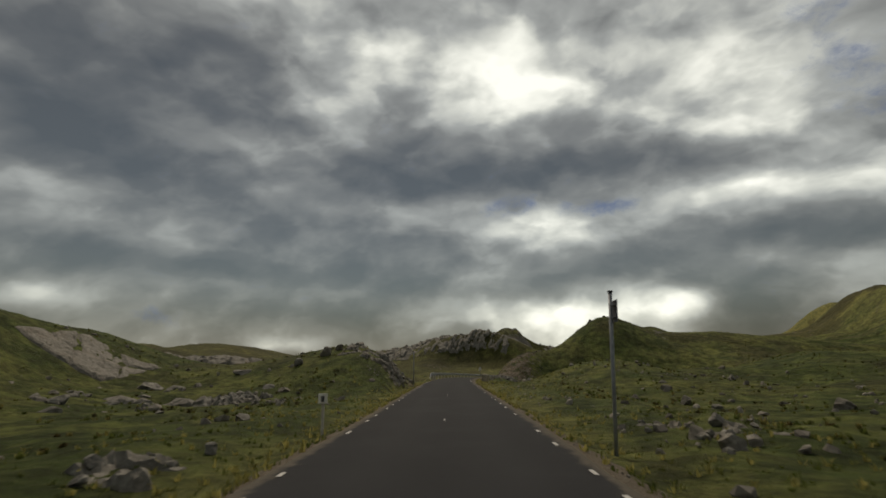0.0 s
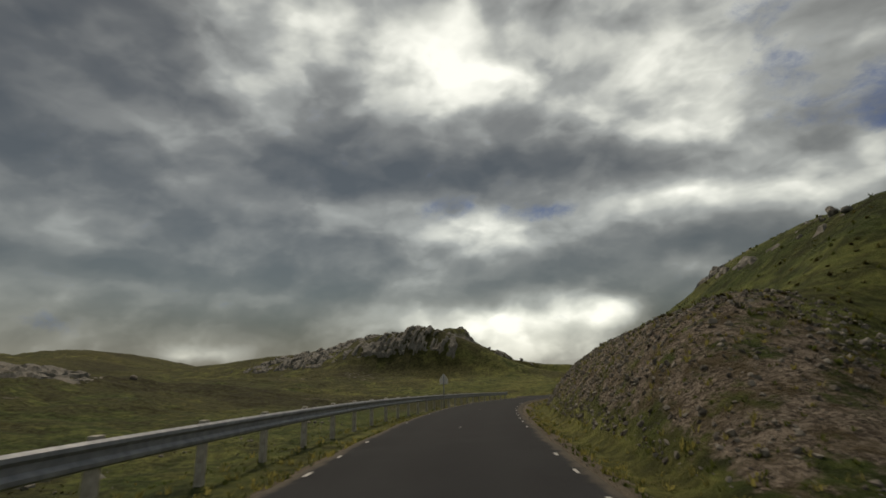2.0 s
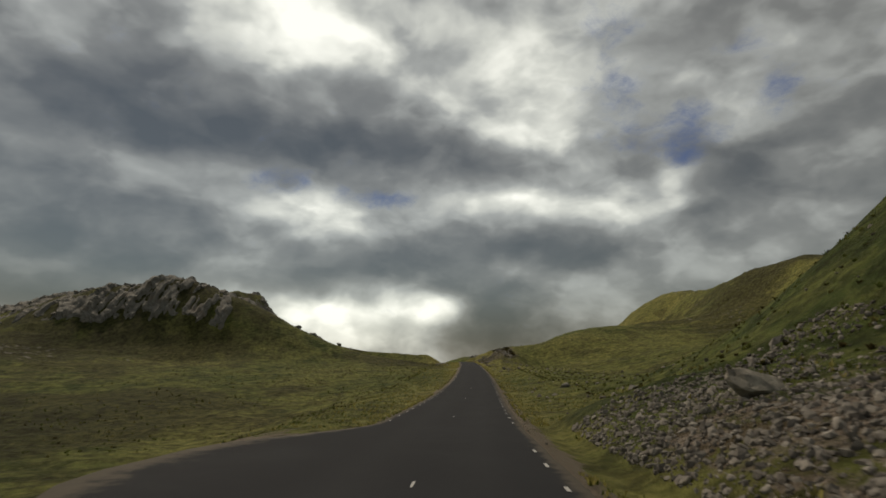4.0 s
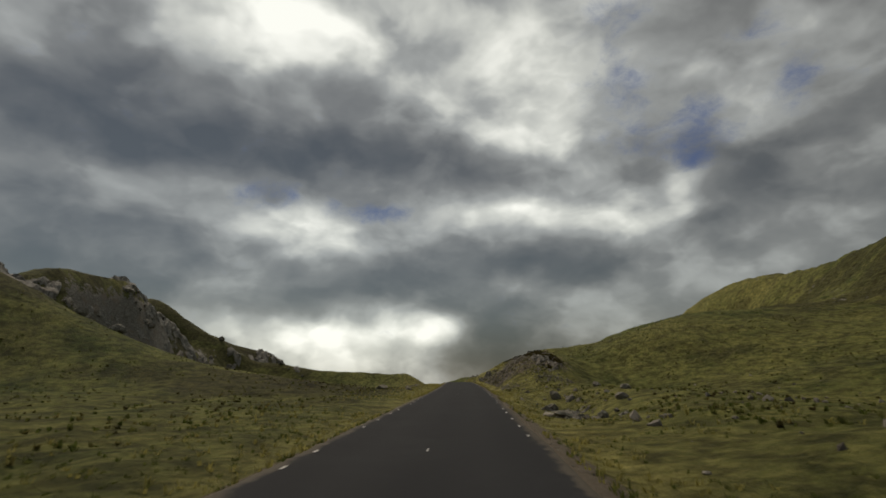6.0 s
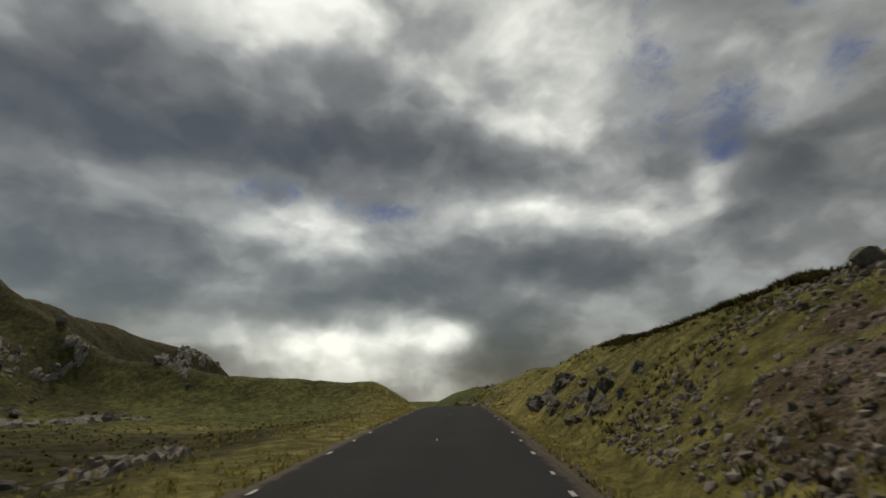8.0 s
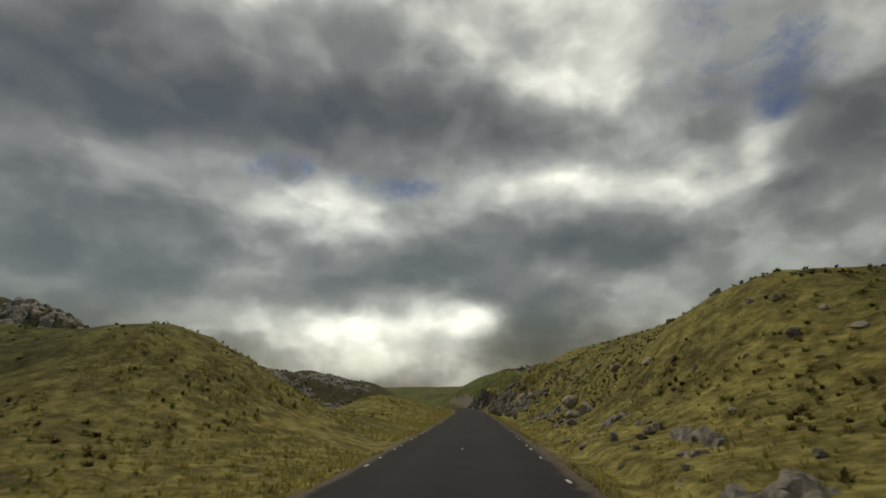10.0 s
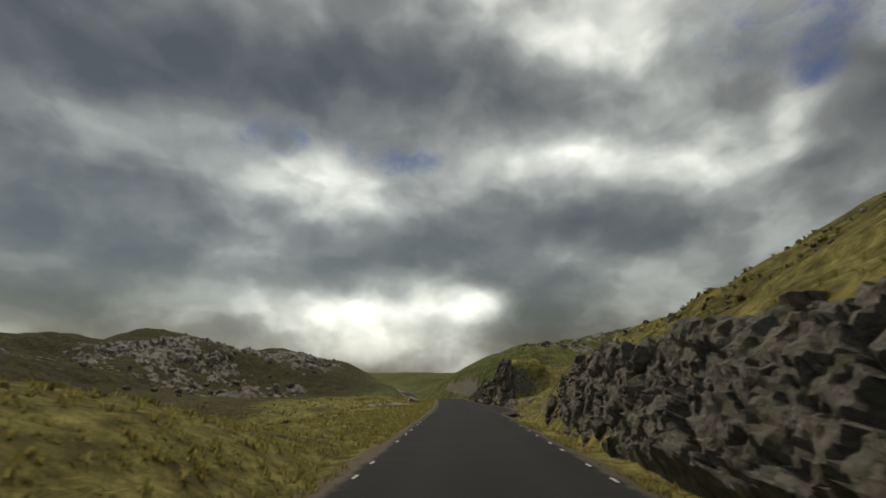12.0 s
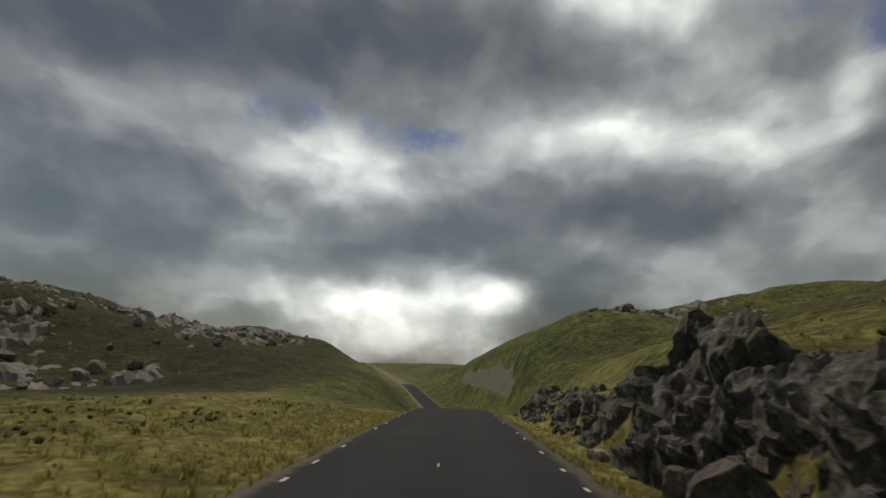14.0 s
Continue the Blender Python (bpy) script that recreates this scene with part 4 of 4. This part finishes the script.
stones_stuff("scree", "broken grey-brown stones on a steep cut slope", 14000, 68, 98, 3.5, 10, 0.018, 0.12, 3)
stones_stuff("scree", "broken grey-brown stones on a steep cut slope", 20000, 96, 127, 3.5, 10.5, 0.018, 0.13, 4)
stones_stuff("scree", "broken grey-brown stones on a steep cut slope", 22000, 122, 144, 3.5, 11, 0.018, 0.12, 13)
stones_stuff("scree", "broken pale stones on a roadside cutting", 24000, 238, 268, 3.6, 10.0, 0.02, 0.13, 5)
stones_stuff("scree", "broken brown stones in a roadside cutting", 1300, 357, 378, 3.8, 9, 0.03, 0.24, 6)
stones_stuff("scree", "broken stones at the foot of a rock face", 700, 388, 476, 3.2, 4.6, 0.03, 0.16, 7)
stones_stuff("scree", "broken stones at the foot of a knoll", 420, 33, 48, -5.5, -3.0, 0.03, 0.16, 8)
stones_stuff("moor_stones", "small grey stones lying in moor grass", 900, 0, 70, 3.5, 26, 0.05, 0.3, 21, "stones")
stones_stuff("moor_stones", "small grey stones lying in moor grass", 900, 0, 130, -3.5, -30, 0.05, 0.35, 22, "stones")
stones_stuff("moor_stones", "small grey stones lying in moor grass", 700, 140, 240, 4, 26, 0.05, 0.3, 23, "stones")
stones_stuff("moor_stones", "small grey stones on a sunlit slope", 1000, 330, 440, 4.5, 26, 0.05, 0.3, 24, "stones")
stones_stuff("gravel", "loose grey gravel along the road edge", 2600, 0, 470, 2.05, 2.7, 0.015, 0.05, 9, "gravel")

# ---- grass and heather ----


def blades(name, label, category, material, s, u, height, spread, count, seed, thick=1.0):
    """Tufts of grass, count blades each, in one mesh."""
    gen = np.random.default_rng(seed)
    p = spot(s, u)
    n = len(s)
    turn = gen.uniform(0, 6.283, (n, count))
    lean = gen.uniform(0.15, 1.0, (n, count)) * spread
    h = height * gen.uniform(0.5, 1.25, (n, count)) * gen.uniform(0.6, 1.2, (n, 1))
    out = np.stack([np.cos(turn), np.sin(turn), 0 * turn], -1)
    across = np.stack([-np.sin(turn), np.cos(turn), 0 * turn], -1)
    root = p[:, None] + out * (0.06 * gen.random((n, count, 1))) - np.array([0, 0, 0.03])
    wide = (0.008 + 0.010 * gen.random((n, count, 1))) * (1 + height) * thick
    mid = root + out * (lean * h * 0.35)[..., None] + np.array([0, 0, 1]) * (h * 0.6)[..., None]
    tip = root + out * (lean * h)[..., None] + np.array([0, 0, 1]) * (h * (1 - 0.35 * lean))[..., None]
    v = np.stack([root - across * wide, root + across * wide, mid + across * wide * 0.7, mid - across * wide * 0.7, tip], 2).reshape(-1, 5, 3)
    k = np.arange(len(v))[:, None] * 5
    f = np.concatenate([k + [0, 1, 2], k + [0, 2, 3], k + [3, 2, 4]])
    ob = arrays_object(name, v.reshape(-1, 3), f, material, True)
    return tagged(ob, label, category, kind="stuff")


def verge_tufts(count, seed, near, far, side_sign, a=0.0, b=475.0):
    gen = np.random.default_rng(seed)
    s = gen.uniform(a, b, count)
    u = side_sign * (near + (far - near) * gen.random(count) ** 1.6)
    patch = fractal(s, u * 1.0, 5.0, 4)
    keep = (patch > -0.10) & ~((s > 118) & (s < 144) & (u < 0) & (u > -13)) & ~((s > 410) & (s < 432) & (u > 0) & (u < 4.4))
    return s[keep], u[keep]


def grass():
    gen = np.random.default_rng(77)
    for sign, seed in ((-1, 5), (1, 6)):
        s, u = verge_tufts(19000, seed, 2.3, 8.5, sign)
        straw = gen.random(len(s)) < 0.25 + 0.6 * ease(s, 180, 320) + 0.25 * np.exp(-(((np.abs(u) - 3) / 0.8) ** 2))
        blades("grass", "short green moor grass on the verge", "grass", MAT_GREEN_GRASS, s[~straw], u[~straw], 0.11, 1.0, 7, seed)
        blades("grass", "dry straw-coloured grass on the verge", "grass", MAT_TAN_GRASS, s[straw], u[straw], 0.16, 0.9, 7, seed + 10)
    for sign, seed in ((-1, 41), (1, 42)):
        s, u = verge_tufts(15000, seed, 7.0, 42.0, sign)
        kind = gen.random(len(s)) + 0.5 * fractal(s, u, 9.0, 4)
        straw = 0.25 + 0.35 * ease(s, 180, 320) * (np.abs(u) < 16)
        dry, dark = kind < straw, kind > 0.78
        blades("grass", "tussocks of green moor grass", "grass", MAT_GREEN_GRASS, s[~dry & ~dark], u[~dry & ~dark], 0.16, 1.0, 7, seed, 2.6)
        blades("grass", "tussocks of dry straw-coloured grass", "grass", MAT_DULL_GRASS, s[dry], u[dry], 0.17, 1.0, 7, seed + 2, 2.4)
        blades("heather", "low dark heather clumps on the moor", "heather", MAT_HEATHER, s[dark], u[dark], 0.15, 1.3, 12, seed + 4, 2.6)
    s, u = verge_tufts(6500, 15, 3, 14, -1, 305, 475)
    blades("grass", "long straw-coloured moor grass", "grass", MAT_TAN_GRASS, s, u, 0.2, 0.9, 8, 21)
    s, u = verge_tufts(6500, 16, 8.3, 10.0, 1, 240, 285)
    blades("heather", "dark heather along the top of a cutting", "heather", MAT_HEATHER, s, u, 0.24, 1.1, 12, 22)
    s, u = verge_tufts(1000, 26, 3.8, 8.5, 1, 236, 270)
    blades("heather", "brown heather between the stones of a cutting", "heather", MAT_HEATHER, s, u, 0.16, 1.1, 10, 27)
    s, u = verge_tufts(2600, 30, 5.0, 30.0, 1, 318, 378)
    keep = fractal(s, u, 4.0, 4, 0.65) > 0.06
    blades("heather", "small brown heather clumps on a sunlit slope", "heather", MAT_HEATHER, s[keep], u[keep], 0.2, 1.2, 12, 31, 2.0)
    s, u = verge_tufts(3000, 28, 8.2, 9.8, 1, 96, 130)
    blades("heather", "dark heather overhanging the top of a cutting", "heather", MAT_HEATHER, s, u, 0.24, 1.1, 12, 29)


grass()

# ---- things beside the road ----


def road_pose(s, u, up=0.0):
    x, y = plan(np.array(float(s)), np.array(float(u)))
    return Matrix.Translation((float(x), float(y), float(centre(np.array(float(s)))[2]) + up)) @ Matrix.Rotation(heading(np.array(float(s))), 4, "Z")


def tube(bm, r, h, z0=0.0, n=14, at=(0, 0)):
    bmesh.ops.create_cone(bm, cap_ends=True, segments=n, radius1=r, radius2=r, depth=h, matrix=Matrix.Translation((at[0], at[1], z0 + h / 2)))
    return bm


def crash_barrier():
    """A corrugated steel rail on short posts, ramped down to the ground where it begins."""
    base = new("crash_barrier")
    a, b = 58.0, 129.0
    s = np.arange(a, b + 0.01, 0.8)
    top = 0.64 * ease(s, a - 0.5, a + 1.2)

    def line(at):
        """The rail stands further from the road past its beginning."""
        return -3.0 - 0.8 * float(ease(np.array(at), a + 1.0, a + 12.0))

    prof = [(0.00, 0.0), (0.045, -0.03), (0.05, -0.075), (0.0, -0.12), (0.0, -0.19), (0.05, -0.235), (0.045, -0.28), (0.0, -0.31)]
    ring = prof + [(o - 0.012, z) for o, z in prof[::-1]]
    verts, faces, m = [], [], len(ring)
    for i, si in enumerate(s):
        for o, z in ring:
            x, y = plan(np.array(si), np.array(line(si) + o))
            verts.append((float(x), float(y), float(centre(np.array(si))[2]) + top[i] + z * min(1.0, top[i] / 0.45)))
        if i:
            for j in range(m):
                faces.append((m * (i - 1) + j, m * (i - 1) + (j + 1) % m, m * i + (j + 1) % m, m * i + j))
    rail = arrays_object("rail", np.array(verts), np.array(faces), MAT_STEEL, False)
    rail.parent = base
    bm = box(bmesh.new(), (0.11, 0.15, 1.0), (0, 0, 0.0), None, 0.008)
    post = part("post", bm, MAT_POST, base)
    shared = post.data
    for n, si in enumerate(np.arange(a + 2.4, b + 0.1, 2.4)):
        ob = post if n == 0 else new("post", shared)
        ob.parent = base
        h = 0.64 * float(ease(np.array(si), a - 0.5, a + 1.2))
        ob.matrix_world = road_pose(si, line(si) - 0.07, h - 0.46)
    return tagged(base, "grey galvanised crash barrier on short pale posts", "crash barrier")


crash_barrier()


def passing_sign(s, u, tall, turn, plates, lean=0.0):
    """A tall grey tube with one or two plates near its top."""
    base = new("road_sign")
    base.matrix_world = road_pose(s, u, float(relief(np.array(float(s)), np.array(float(u)))) - 0.05) @ Matrix.Rotation(radians(lean), 4, "Y")
    part("post", tube(bmesh.new(), 0.034, tall + 0.05), MAT_STEEL, base, "grey steel tube", True)
    part("cap", tube(bmesh.new(), 0.05, 0.03, tall + 0.05), MAT_SIGN, base, "", True)
    for z, size, diamond in plates:
        m = Matrix.Rotation(radians(turn), 4, "Z") @ Matrix.Translation((0, -0.065, z)) @ Matrix.Rotation(radians(45 if diamond else 0), 4, "Y")
        plate = part("plate", box(bmesh.new(), (size, 0.012, size), (0, 0, 0), m, 0.003), MAT_SIGN, base, "dark plate seen nearly edge-on")
        for dz in (-0.12, 0.12):
            clip = Matrix.Rotation(radians(turn), 4, "Z") @ Matrix.Translation((0, -0.02, z + dz * size / 0.45))
            part("clip", box(bmesh.new(), (0.11, 0.09, 0.03), (0, 0, 0), clip, 0.004), MAT_STEEL, plate)
    return tagged(base, "tall grey sign post with a dark plate", "road sign", "passing place signs")


passing_sign(9.4, 3.0, 2.85, 88, ((2.55, 0.40, False),), 2.5)
passing_sign(42.4, -2.85, 2.8, 96, ((2.58, 0.34, False),))


def marker_board(s, u):
    base = new("marker_board")
    base.matrix_world = road_pose(s, u, float(relief(np.array(float(s)), np.array(float(u)))) - 0.05)
    part("post", box(bmesh.new(), (0.06, 0.06, 0.86), (0, 0, 0.43), None, 0.006), MAT_POST, base)
    board = part("board", box(bmesh.new(), (0.21, 0.02, 0.22), (0, -0.045, 0.88), None, 0.004), MAT_WHITE, base, "small white board")
    part("plaque", box(bmesh.new(), (0.075, 0.008, 0.13), (0, -0.059, 0.87), None, 0.003), MAT_SIGN, board, "dark arched shape")
    return tagged(base, "small white marker board on a thin post", "marker board")


marker_board(12.0, -2.75)


def house_sign(s, u):
    """A white board with a pointed top, split by the post behind it."""
    base = new("road_sign")
    base.matrix_world = road_pose(s, u, float(relief(np.array(float(s)), np.array(float(u)))) - 0.1)
    up = 0.1 - float(relief(np.array(float(s)), np.array(float(u))))
    bm = bmesh.new()
    outline = [(-0.27, 0), (0.27, 0), (0.27, 0.30), (0.05, 0.62), (-0.05, 0.62), (-0.27, 0.30)]
    back = [bm.verts.new((x, 0.008, up + 1.35 + z)) for x, z in outline]
    front = [bm.verts.new((x, -0.008, up + 1.35 + z)) for x, z in outline]
    bm.faces.new(front)
    bm.faces.new(back[::-1])
    for i in range(6):
        bm.faces.new((front[i], back[i], back[(i + 1) % 6], front[(i + 1) % 6]))
    part("board", bm, MAT_WHITE, base, "white board with a pointed top")
    part("post", tube(bmesh.new(), 0.035, up + 1.98, 0, 12, (0, -0.045)), MAT_STEEL, base, "grey steel tube", True)
    return tagged(base, "white pointed road sign on a grey post", "road sign")


house_sign(98.0, -3.05)


def squat_stone(s, u, w, h, seed):
    """A weathered flat-topped block set on end beside a track."""
    pick = random.Random(seed)
    bm = bmesh.new()
    bmesh.ops.create_cube(bm, size=1.0)
    bmesh.ops.bevel(bm, geom=bm.edges[:], offset=0.14, segments=2, affect="EDGES", profile=0.6)
    bmesh.ops.subdivide_edges(bm, edges=bm.edges[:], cuts=3, use_grid_fill=True)
    for v in bm.verts:
        v.co.x *= w * (1.0 - 0.12 * v.co.z)
        v.co.y *= w * 0.9 * (1.0 - 0.12 * v.co.z)
        v.co.z *= h
        v.co += Vector([noise.noise(v.co * 3.0 + Vector((seed, n, 0))) * 0.07 for n in range(3)])
    ob = mesh_object("boulder", bm, MAT_PALE, True)
    p = spot(s, u)
    ob.matrix_world = Matrix.LocRotScale(Vector(p) + Vector((0, 0, h * 0.42)), Euler((0.04, -0.05, pick.uniform(0, 6))), None)
    return tagged(ob, "squat pale lichened stone block beside a track", "boulder")


squat_stone(58.0, 3.15, 0.66, 0.86, 9)


def big_stone(label, s, u, size, seed, flat=0.8, sink=0.2, lean=0.3):
    ob = stone("boulder", s, u, size, random.Random(seed), sink, flat, None, lean, None, MAT_PALE if "pale" in label else None)
    return tagged(ob, label, "boulder", "large boulders")


big_stone("rounded grey boulder on top of a knoll", 36.5, -8.6, 0.6, 61, 0.75, 0.32)
big_stone("rounded grey boulder on top of a knoll", 37.6, -7.9, 0.52, 62, 0.7, 0.32)
big_stone("rounded grey boulder on top of a knoll", 40.0, -6.8, 0.6, 63, 0.75, 0.25)
big_stone("rounded grey boulder on top of a knoll", 35.5, -10.2, 0.45, 64, 0.8)
big_stone("small cairn-like rock on a hilltop", 90, 17.5, 0.45, 65, 1.2)
big_stone("long pale slab leaning on a scree slope", 138, 6.0, 0.8, 66, 0.4, 0.25, 0.5)
big_stone("pale rounded boulder on a grassy slope", 371, 10.2, 0.6, 67, 0.75, 0.3)
big_stone("pale boulder beside a heathery slope", 356.5, 7.0, 0.6, 68, 0.8)
for at, off, size, seed in ((348.0, 5.4, 0.48, 81), (346.0, 5.7, 0.5, 82), (350.5, 8.5, 0.4, 83), (343.5, 8.0, 0.35, 84), (356.0, 14.0, 0.55, 85), (352.0, 19.0, 0.5, 86), (347.0, 13.0, 0.4, 87)):
    big_stone("pale blocky boulder on a sunlit grassy slope", at, off, size, seed, 0.85, 0.15, 0.25)
for at, off, size, seed in ((372.0, 4.7, 0.55, 91), (374.5, 5.2, 0.6, 92), (370.5, 5.9, 0.35, 93), (369.3, 4.7, 0.3, 94), (377.0, 5.6, 0.5, 95)):
    big_stone("pale block lying among broken rock in a cutting", at, off, size, seed, 0.8, 0.1, 0.3)
big_stone("tall pale rock standing on a far slope", 417.6, -48.8, 1.6, 101, 1.2, 0.1)
big_stone("pale flat rock in rough grass", 241.6, -4.9, 0.45, 102, 0.5, 0.3)
bedrock("low wet rocks in rough grass", 264, 269, -5.5, -8.5, 0.8, 0.5, 0.2, -0.1, 36, blocks=6, hi=0.2)
big_stone("wet pale slab in a roadside hollow", 217.2, 4.3, 0.5, 105, 0.4, 0.1)
big_stone("wet pale slab in a roadside hollow", 218.6, 5.3, 0.75, 106, 0.4, 0.1)
big_stone("flat pale stone beside the road", 459.5, 3.3, 0.5, 69, 0.45)
big_stone("large pale boulder sunk in straw grass", 447.5, -5.0, 1.1, 72, 0.8, 0.5)
big_stone("pale flat rock in straw grass", 238, -7.0, 1.0, 70, 0.35)
big_stone("rust-stained overhanging block on a cliff", 446, 5.0, 0.7, 71, 0.5, 0.2)
